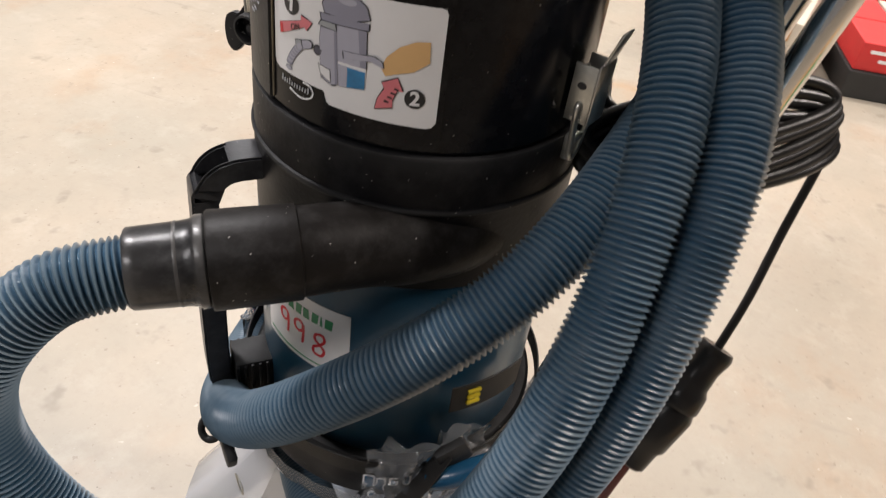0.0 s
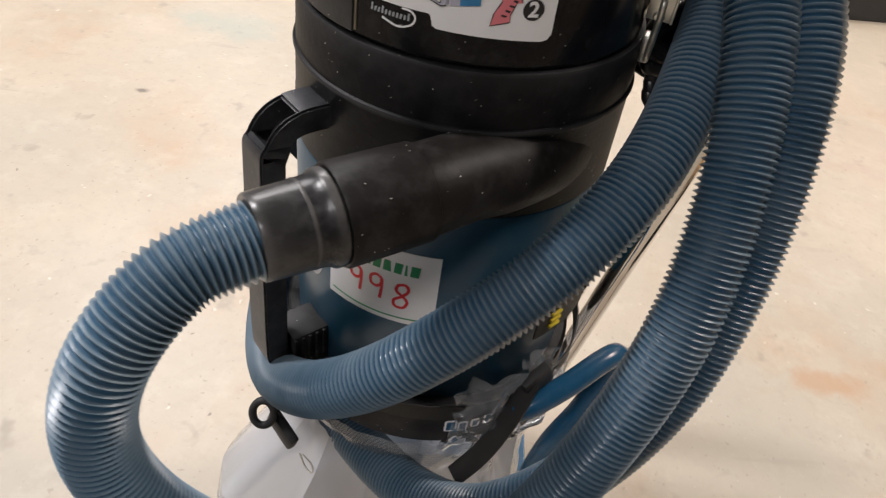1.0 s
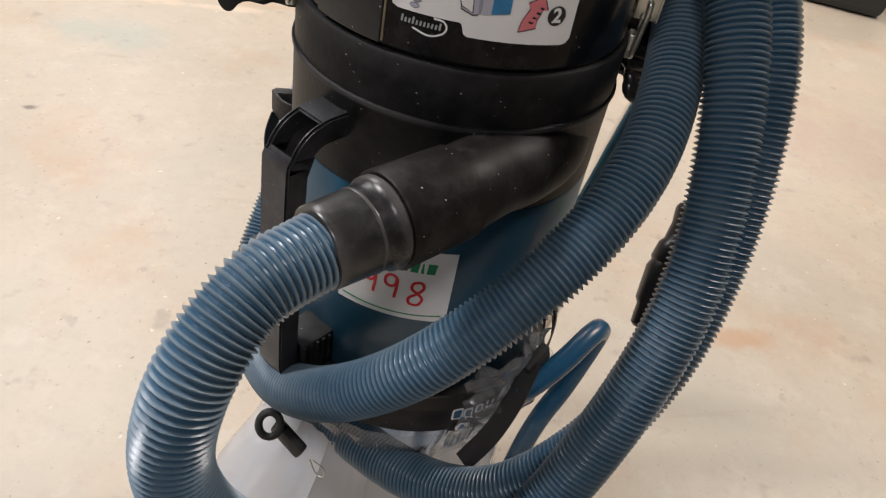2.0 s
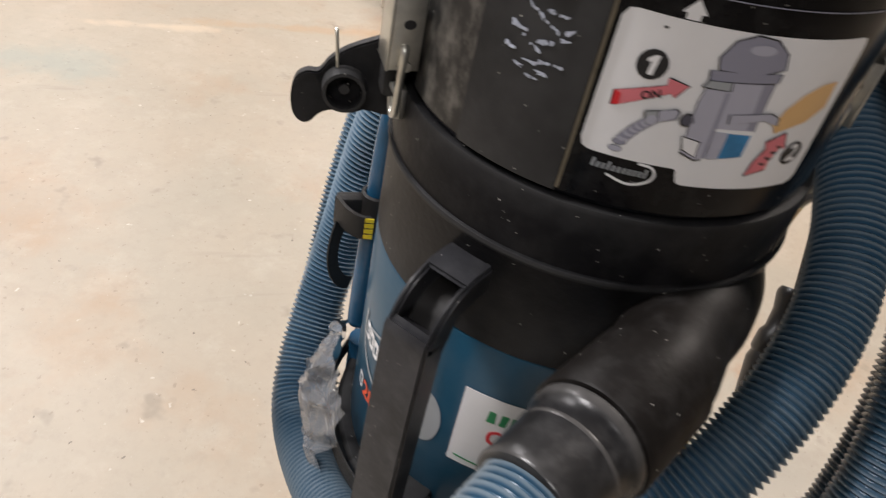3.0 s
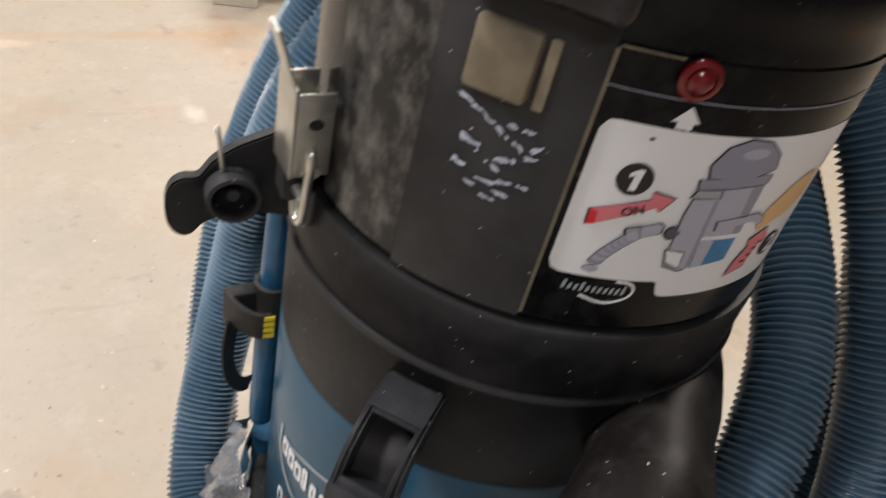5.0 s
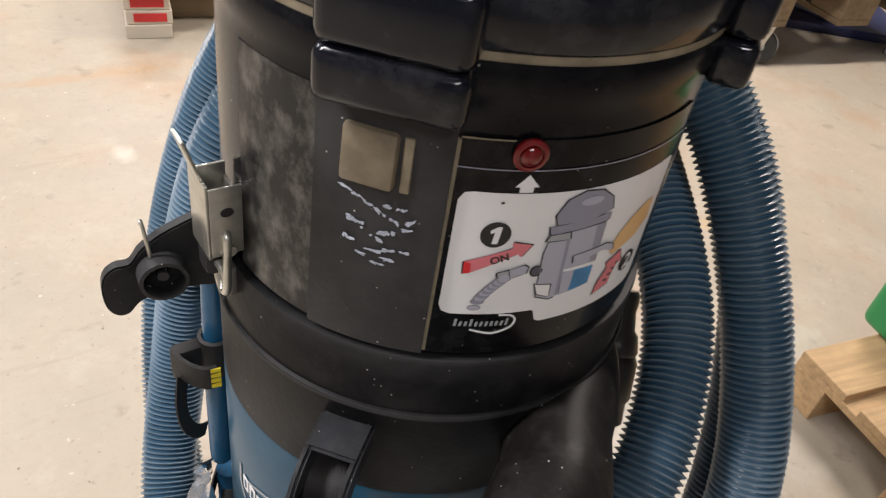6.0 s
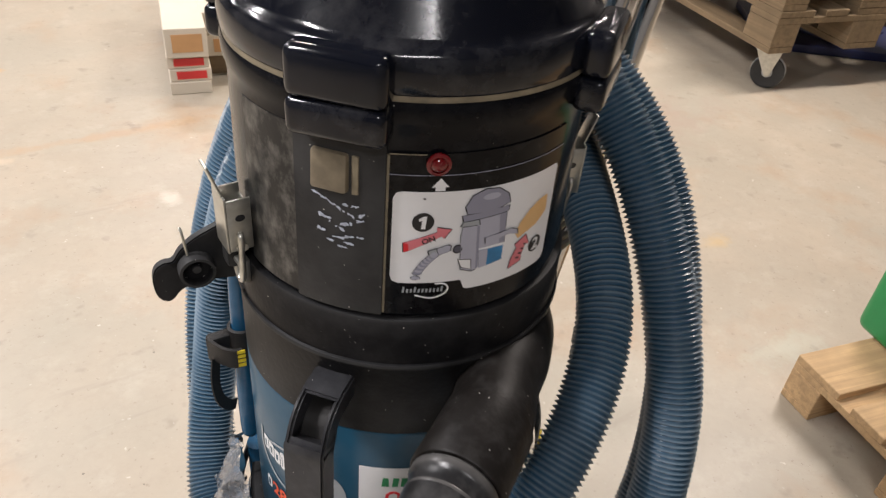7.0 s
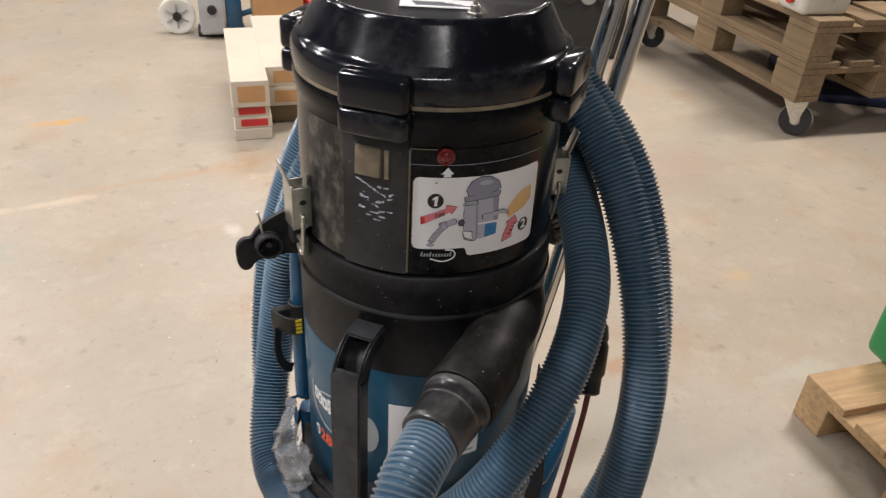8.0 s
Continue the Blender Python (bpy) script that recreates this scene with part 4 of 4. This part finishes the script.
# ---- collection bag and straps ----
def crumpled(profile, seg, amount, seed, az0=0.0, az1=360.0, spread=0.0):
    """A film of revolution with folds."""
    b = bmesh.new()
    rg = Vector((seed, 0, 0))
    rows = []
    full = az1 - az0 > 359
    for r, z in profile:
        row = []
        for k in range(seg if full else seg + 1):
            a = radians(az0 + (az1 - az0) * k / seg)
            p = Vector((math.cos(a), math.sin(a), 0))
            n1 = noise.noise(p * 3.0 + Vector((0, 0, z * 6)) + rg) + 0.6 * noise.noise(p * 9.0 + Vector((0, 0, z * 14)) + rg)
            n1 += 0.55 * (1 - 2.2 * abs(noise.noise(p * 22.0 + Vector((z * 30, 0, z * 34)) + rg)))
            ridge = 1 - abs(noise.noise(p * 5.0 + Vector((z * 10, 0, z * 9)) + rg)) * 2
            r2 = r * (1 + spread * min(1.0, max(0.0, (0.43 - z) / 0.13)) * math.exp(-((math.degrees(a) - 208) / 32) ** 2))
            row.append(b.verts.new((r2 + amount * (n1 + 0.8 * ridge)) * p + Vector((0, 0, z + amount * 0.6 * noise.noise(p * 6 + rg)))))
        rows.append(row)
    for u, v in zip(rows, rows[1:]):
        n = len(u)
        for k in range(n if full else n - 1):
            j = (k + 1) % n
            b.faces.new((u[k], u[j], v[j], v[k]))
    return b


bag = thing("dust_bag", "crumpled clear plastic dust bag under the extractor container", "bag")
part("bag_skirt", crumpled([(0.192, 0.512), (0.199, 0.500), (0.192, 0.485), (0.178, 0.455), (0.160, 0.42)], 130, 0.006, 3.0), M_FILM, bag)
part("bag_sack", crumpled([(0.155, 0.42), (0.150, 0.36), (0.165, 0.28), (0.175, 0.18), (0.165, 0.10), (0.12, 0.065), (0.03, 0.06)], 90, 0.012, 8.0, spread=0.75), M_SACK, bag)


def creased_film(az0, az1, z0, z1, r0, bulge, peak, seed):
    """A crumpled piece of film beside the container: broad folds, sharp creases and a ragged pointed top."""
    b = bmesh.new()
    q = Vector((seed, seed * 0.7, 0))
    nu, nv = 46, 40
    rows = []
    for j in range(nv + 1):
        v = j / nv
        row = []
        for i in range(nu + 1):
            u = i / nu
            top = z1 + 0.035 * (1 - abs(u - peak) / max(peak, 1 - peak)) - 0.02 + 0.008 * noise.noise(Vector((u * 9, 0, 0)) + q)
            g = Vector((u * 3.2, v * 2.6, 0)) + q
            fold = noise.noise(g) * 0.9 - abs(noise.noise(g * 1.9 + Vector((4, 0, 0)))) * 1.5 - abs(noise.noise(g * 3.1 + Vector((0, 7, 0)))) * 0.25
            r = r0 + bulge * math.sin(math.pi * min(1.0, v * 0.9 + 0.08)) * (0.35 + 0.65 * math.sin(math.pi * (0.1 + 0.8 * u))) + 0.017 * fold + 0.006
            z = z0 + (top - z0) * v + 0.006 * noise.noise(g * 2.3)
            row.append(b.verts.new(polar(az0 + (az1 - az0) * u + 5.0 * noise.noise(g * 1.6), max(r, 0.1755), z)))
        rows.append(row)
    for j in range(nv):
        for i in range(nu):
            b.faces.new((rows[j][i], rows[j][i + 1], rows[j + 1][i + 1], rows[j + 1][i]))
    return b


part("bag_tuft", creased_film(148, 191, 0.500, 0.650, 0.190, 0.040, 0.45, 5), M_BAG, bag)
part("bag_tuft", creased_film(-78, -34, 0.505, 0.625, 0.190, 0.022, 0.6, 9), M_FILM, bag)


def webbing(name, pts, width, up, mat, parent, thick=0.002, label=""):
    """A flat strap along points; up is its width's direction."""
    b = bmesh.new()
    line = spline(pts, 0.008)
    rows = []
    for i, p in enumerate(line):
        d = (line[min(i + 1, len(line) - 1)] - line[max(i - 1, 0)]).normalized()
        w = (Vector(up) - d * d.dot(Vector(up))).normalized()
        n = d.cross(w)
        rows.append([b.verts.new(p + w * (s * width / 2) + n * (q * thick / 2)) for s, q in ((-1, -1), (1, -1), (1, 1), (-1, 1))])
    for u, v in zip(rows, rows[1:]):
        for k in range(4):
            b.faces.new((u[k], u[(k + 1) % 4], v[(k + 1) % 4], v[k]))
    b.faces.new(rows[0][::-1])
    b.faces.new(rows[-1])
    return part(name, b, mat, parent, label)


strap = thing("bag_strap", "black webbing strap with plastic buckle holding the bag", "strap")
webbing("strap_band", [polar(a, 0.197, 0.578) for a in range(-220, 141, 15)], 0.024, (0, 0, 1), M_STRAP, strap)
webbing("strap_tail", [polar(-52, 0.204, 0.615), polar(-60, 0.215, 0.575), polar(-68, 0.222, 0.53), polar(-76, 0.222, 0.485)], 0.026, polar(-40, 1, 0.3), M_STRAP, strap)
part("buckle", turned(box(0.012, 0.040, 0.034, 0.003), Matrix.Rotation(radians(-50), 4, "Z") @ Matrix.Translation((0.206, 0, 0.612)) @ pose(0, 0, 0, 25, 0, 0)), M_MATTE, strap, "black plastic buckle")
part("buckle", turned(box(0.014, 0.050, 0.026, 0.004), Matrix.Rotation(radians(-133), 4, "Z") @ Matrix.Translation((0.236, 0, 0.478)) @ pose(0, 0, 0, -20, 0, 0)), M_MATTE, strap, "black plastic buckle")
part("buckle_ring", sweep([polar(-137, 0.252, 0.505) + Vector((0.013 * math.cos(a), 0.008 * math.sin(a), 0.014 * math.sin(a))) for a in [2 * math.pi * k / 24 for k in range(25)]], 0.005, 10), M_MATTE, strap)
part("buckle_wire", sweep(spline([polar(-124, 0.240, 0.470), polar(-122, 0.240, 0.450), polar(-119, 0.242, 0.450), polar(-119, 0.242, 0.468), polar(-123, 0.240, 0.472)], 0.003), 0.0010, 8), M_STEEL, strap)

tie = thing("hose_tie", "black hook-and-loop strap with yellow stitching round the frame tube", "strap")
webbing("tie_band", [(-0.150, 0.086, 0.797), (-0.134, 0.120, 0.797), (-0.112, 0.180, 0.795), (-0.090, 0.225, 0.795)], 0.030, (0, 0, 1), M_STRAP, tie)
webbing("tie_front", [(-0.196, 0.098, 0.799), (-0.188, 0.078, 0.799), (-0.176, 0.066, 0.798), (-0.160, 0.0655, 0.797)], 0.027, (0, 0, 1), M_STRAP, tie, 0.004)
webbing("tie_tail", [(-0.192, 0.088, 0.785), (-0.199, 0.074, 0.765), (-0.198, 0.068, 0.742), (-0.188, 0.070, 0.722), (-0.174, 0.080, 0.710)], 0.014, (0.75, 0.6, 0.1), M_STRAP, tie)
for k in range(4):
    part("stitch_mark", turned(box(0.009, 0.0015, 0.0048, 0.0004), pose(-0.1680, 0.0628, 0.788 + 0.0068 * k, 0, 0, -10)), M_YELLOW, tie, smooth=False)
part("tie_wrap", turned(ring_solid([(0.0125, -0.022), (0.0170, -0.021), (0.0185, -0.006), (0.0172, 0.012), (0.0160, 0.021), (0.0125, 0.022)], seg=28), pose(-0.1555, 0.0990, 0.795, 0, 0, 0)), M_STRAP, tie)
part("tie_fold", box(0.030, 0.016, 0.040, 0.005, (-0.182, 0.100, 0.792)), M_STRAP, tie)
tie2 = thing("hose_tie", "black hook-and-loop strap with yellow stitching round the hose", "strap")
webbing("tie_band", [polar(a, 0.190, 0.69) for a in range(-52, -20, 5)], 0.040, (0, 0, 1), M_STRAP, tie2)
for k in range(3):
    part("stitch_mark", turned(box(0.004, 0.016, 0.004, 0.0004), Matrix.Rotation(radians(-44), 4, "Z") @ Matrix.Translation((0.192, 0, 0.682 + 0.009 * k))), M_YELLOW, tie2, smooth=False)


# ---- pallets ----
def pallet(name, label, mat, at, rz, group, size=1.0):
    """A pallet, 1.2 x 0.8 m at size 1; its origin is a floor corner, boards run along x, width along y."""
    t = thing(name, label, "pallet", group, at=at, rz=rz)
    t.scale = (size, size, size)
    prng = random.Random(int(at[0] * 100))
    for k, (y, w) in enumerate(((0, 0.145), (0.1875, 0.10), (0.3275, 0.145), (0.5125, 0.10), (0.655, 0.145))):
        part("deck_board", box(1.2, w, 0.022, 0.003, (0.6 + prng.uniform(-0.004, 0.004), y + w / 2, 0.133)), mat, t, smooth=False)
    for x in (0, 0.5275, 1.055):
        part("cross_board", box(0.145, 0.8, 0.022, 0.003, (x + 0.0725, 0.4, 0.111)), mat, t, smooth=False)
    for y, w in ((0, 0.10), (0.3275, 0.145), (0.70, 0.10)):
        part("bottom_board", box(1.2, w, 0.022, 0.003, (0.6, y + w / 2, 0.011)), mat, t, smooth=False)
        for x in (0, 0.5275, 1.055):
            part("block", box(0.145, w, 0.078, 0.003, (x + 0.0725, y + w / 2, 0.061)), mat, t, smooth=False)
    return t


pallet("pallet", "pale new wooden pallet lying on the floor", M_WOOD, (1.100, -0.696, 0), -12.0, "pallets")
can = thing("canister", "green plastic canister standing on the pallet", "canister", at=(1.590, -0.035, 0.1445), rz=-14)
part("canister_body", box(0.22, 0.22, 0.26, 0.03, (0, 0, 0.13), 4), M_GREEN, can)
part("canister_cap", turned_solid([(0, 0), (0, 0.03), (0.025, 0.03), (0.028, 0.026), (0.028, 0)], (0.05, 0.05, 0.255), (0.05, 0.05, 1), 20), M_INK, can)

STACK, SRZ, SZ, SIZE = (3.964, 1.237), 77.4, 0.205, 1.42
DECK = SZ + 2 * 0.2050
pallet("pallet", "large weathered wooden pallet on swivel castors", M_WOOD_DARK, (*STACK, SZ), SRZ, "pallets", SIZE)
pallet("pallet", "large weathered wooden pallet stacked on another pallet", M_WOOD_DARK, (*STACK, SZ + 0.2050), SRZ, "pallets", SIZE)


def castor(x, y, rz):
    t = thing("castor", "swivel castor with black rubber wheel under the pallet", "castor", "castors", at=(x, y, 0), rz=rz)
    part("castor_wheel", turned(lathe([(0.0, -0.018), (0.060, -0.018), (0.066, -0.020), (0.078, -0.019), (0.082, -0.012), (0.082, 0.012), (0.078, 0.019), (0.066, 0.020), (0.060, 0.018), (0.0, 0.018)], 40), pose(0.02, 0, 0.082, 90, 0, 0)), M_RUBBER, t, "black rubber wheel")
    part("castor_tread", turned(ring_solid([(0.0815, -0.011), (0.0835, -0.010), (0.0835, 0.010), (0.0815, 0.011)], seg=40), pose(0.02, 0, 0.0835, 90, 0, 0)), M_GREY_PAINT, t, "worn grey tread")
    part("castor_hub", turned(lathe([(0.0, -0.0225), (0.022, -0.0225), (0.026, -0.020), (0.026, 0.020), (0.022, 0.0225), (0.0, 0.0225)], 24), pose(0.02, 0, 0.082, 90, 0, 0)), M_GREY_PAINT, t)
    for s in (-1, 1):
        part("castor_fork", turned(plate(smooth_outline([(0.008, 0.070), (0.020, 0.066), (0.034, 0.074), (0.046, 0.130), (0.050, 0.190), (-0.050, 0.190), (-0.046, 0.160)], 4), 0.004), pose(0, 0.027 * s - 0.002, 0)), M_STEEL, t, "zinc plated fork", smooth=False)
    part("castor_plate", box(0.12, 0.10, 0.016, 0.002, (0, 0, 0.1965)), M_STEEL, t, smooth=False)
    return t


CORNER = Vector((2.855, 1.485))
EDGE, SIDE = Vector((0.218, 0.976)), Vector((0.976, -0.218))
for e, s in ((0.09, 0.10), (0.09, 1.03), (1.60, 0.10), (1.60, 1.03)):
    q = CORNER + EDGE * e + SIDE * s
    castor(q.x, q.y, -62 if s < 0.5 else 20)
jug = thing("canister", "white plastic canister with a red tap on the pallet stack", "canister", at=(2.985, 1.640, DECK), rz=-16)
part("canister_body", box(0.27, 0.22, 0.32, 0.035, (0, 0, 0.16), 4), M_PLASTIC_WHITE, jug)
part("canister_tap", turned_solid([(0, 0), (0, 0.018), (0.03, 0.018), (0.03, 0)], (-0.13, -0.02, 0.06), (-1, -0.02, 0.06), 16), M_CARD_RED, jug, "red plastic tap")
for k, pts in enumerate(([(-8, 92), (4, 97), (8, 88), (-6, 76), (10, 74)], [(-14, 70), (-2, 66), (14, 68)])):
    part("pen_mark", turned(stroke_mesh(pts, 2.2), pose(0.02, -0.1106, 0.0, 90, 0, 0)), M_GREY_B, jug, smooth=False)
crate = thing("machine_case", "black machine casing standing on the pallet stack", "machine", at=(3.62, 2.00, DECK), rz=-12)
part("case_body", box(0.62, 0.70, 0.30, 0.03, (0, 0, 0.15), 3), M_RUBBER, crate)
part("case_lid", box(0.60, 0.68, 0.03, 0.01, (0, 0, 0.315), 2), M_CABLE, crate)
black = thing("rubber_hose", "thick black rubber hose hanging over the pallet stack", "hose")
part("hose_run", sweep(spline([(3.28, 1.92, 0.96), (3.26, 1.62, 0.90), (3.30, 1.46, 0.74), (3.40, 1.40, 0.62), (3.56, 1.44, 0.60), (3.74, 1.56, DECK + 0.02)], 0.02), 0.019, 14), M_RUBBER, black)
# Thin navy slab that makes the floor dark blue here; not a known object.
navy_slab = thing("blue_crate", "thin flat navy slab on the floor behind the castor pallet", "crate", at=(4.02, 1.92, 0), rz=-38)
part("crate_body", box(0.9, 0.75, 0.05, 0.01, (0, 0, 0.025)), M_NAVY, navy_slab)
part("crate_rim", ring_solid([(0.30, 0.048), (0.34, 0.048), (0.34, 0.062), (0.30, 0.062)], seg=4), M_NAVY, navy_slab, smooth=False)


# ---- cartons and machines further back ----
def carton(label, size, at, rz, mat, end_mat=None, group="cartons"):
    t = thing("carton", label, "box", group, at=at, rz=rz)
    sx, sy, sz = size
    part("carton_body", box(sx, sy, sz, 0.004, (sx / 2, sy / 2, sz / 2)), mat, t, smooth=False)
    if end_mat:
        part("carton_label", box(sx * 0.72, 0.003, sz * 0.6, 0, (sx * 0.52, -0.0015, sz * 0.5)), end_mat, t, smooth=False)
    return t


CX, CY = 0.305, 2.50
for k in range(3):
    carton("flat white carton with red print in a stack", (0.17, 0.60, 0.055), (CX + 0.006 * (k % 2), CY + 0.005 * k, 0.0565 * k), -12, M_CARD_WHITE, M_CARD_RED if k else None)
carton("long white carton with brown end flap on top of the stack", (0.168, 0.85, 0.125), (CX - 0.003, CY - 0.02, 0.1705), -12, M_CARD_WHITE, M_CARD)
for k in range(2):
    carton("long cardboard carton with brown label stacked on a dark pallet", (0.30, 0.90, 0.098), (CX + 0.185, CY + 0.12, 0.10 + 0.099 * k), -12, M_CARD_WHITE, M_CARD)
base = thing("skid", "dark wooden skid under the cartons", "skid", at=(CX + 0.20, CY + 0.16, 0), rz=-12)
part("skid_board", box(0.40, 0.60, 0.098, 0.004, (0.2, 0.3, 0.049)), M_WOOD_DARK, base, smooth=False)

mach = thing("floor_machine", "grey and blue floor machine with white spoked wheel", "machine", at=(0.43, 4.30, 0), rz=-12)
wheel = part("wheel", turned(lathe([(0.0, -0.02), (0.07, -0.02), (0.085, -0.03), (0.11, -0.03), (0.115, -0.02), (0.115, 0.02), (0.11, 0.03), (0.085, 0.03), (0.07, 0.02), (0.0, 0.02)], 40), pose(-0.02, 0, 0.115, 90, 0, 0)), M_PLASTIC_WHITE, mach, "white plastic wheel")
part("hub", turned_solid([(0, 0), (0, 0.028), (0.02, 0.026), (0.02, 0)], (-0.02, -0.025, 0.115), (-0.02, -1, 0.115), 24), M_INK, wheel)
for k in range(6):
    part("spoke", turned(box(0.012, 0.006, 0.055, 0.001, (0, -0.023, 0.05)), pose(-0.02, 0, 0.115, 0, 60 * k, 0)), M_GREY_PAINT, wheel)
part("machine_body", box(0.16, 0.26, 0.30, 0.02, (0.20, -0.05, 0.18), 3), M_GREY_PAINT, mach, "grey painted motor body")
part("machine_knob", turned_solid([(0, 0), (0, 0.03), (0.02, 0.026), (0.02, 0)], (0.20, -0.18, 0.19), (0.20, -1, 0.19), 24), M_INK, mach)
part("machine_frame", box(0.10, 0.30, 0.42, 0.01, (0.335, 0.0, 0.27)), M_TUBE_BLUE, mach, "blue painted frame")
part("machine_arm", sweep(spline([(0.38, -0.1, 0.14), (0.55, -0.1, 0.19), (0.75, -0.08, 0.26), (0.95, -0.05, 0.36)], 0.02), 0.018, 14), M_TUBE_BLUE, mach, "blue painted steel arm")
part("machine_foot", box(0.30, 0.2, 0.03, 0.005, (0.25, 0, 0.015)), M_RUBBER, mach)
carton("brown cardboard carton standing behind the white cartons", (0.30, 0.30, 0.30), (0.80, 3.85, 0), -10, M_CARD)
carton("red cardboard carton at the back", (0.35, 0.35, 0.26), (1.15, 3.75, 0), 0, M_CARD_RED)
# Black slab as base: the shadow under the red cartons, built as a solid.
shadow_base = thing("skid", "black base under red cartons, dark for the shadow beneath them", "skid", at=(1.05, 2.68, 0), rz=8)
part("skid_board", box(1.1, 0.7, 0.12, 0.005, (0.55, 0.35, 0.06)), M_RUBBER, shadow_base, smooth=False)
for k in range(3):
    for j in range(2):
        light = k + j > 1
        c = carton("white cardboard carton with red print on a dark base" if light else "red cardboard carton with white print on a dark base", (0.20, 0.30, 0.12), (1.06 + 0.21 * k - 0.04 * j, 2.70 + 0.31 * j + 0.03 * k, 0.1205), 8, M_CARD_WHITE if light else M_CARD_RED)
        for q in range(2):
            part("carton_print", box(0.12 - 0.05 * q, 0.002, 0.014, 0, (0.10 + 0.02 * q, -0.001, 0.085 - 0.035 * q)), M_CARD_RED if light else M_LABEL, c, smooth=False)
dark = thing("machine_case", "dark machine casing standing behind the dust extractor", "machine", at=(2.75, 3.15, 0), rz=-25)
part("case_body", box(0.55, 0.45, 0.55, 0.05, (0, 0, 0.275), 3), M_RUBBER, dark)
for k in range(3):
    part("case_handle", turned_solid([(0, 0), (0, 0.05), (0.02, 0.05), (0.03, 0.03), (0.03, 0)], (-0.12 + 0.12 * k, -0.22, 0.40), (-0.12 + 0.12 * k, -5, 0.40), 20), M_GREY_PAINT if k == 1 else M_CABLE, dark)
blue_box = thing("blue_crate", "blue plastic crate standing at the back", "crate", at=(3.25, 4.0, 0), rz=-20)
part("crate_body", box(0.9, 0.5, 0.55, 0.02, (0, 0, 0.275)), M_TUBE_BLUE, blue_box)
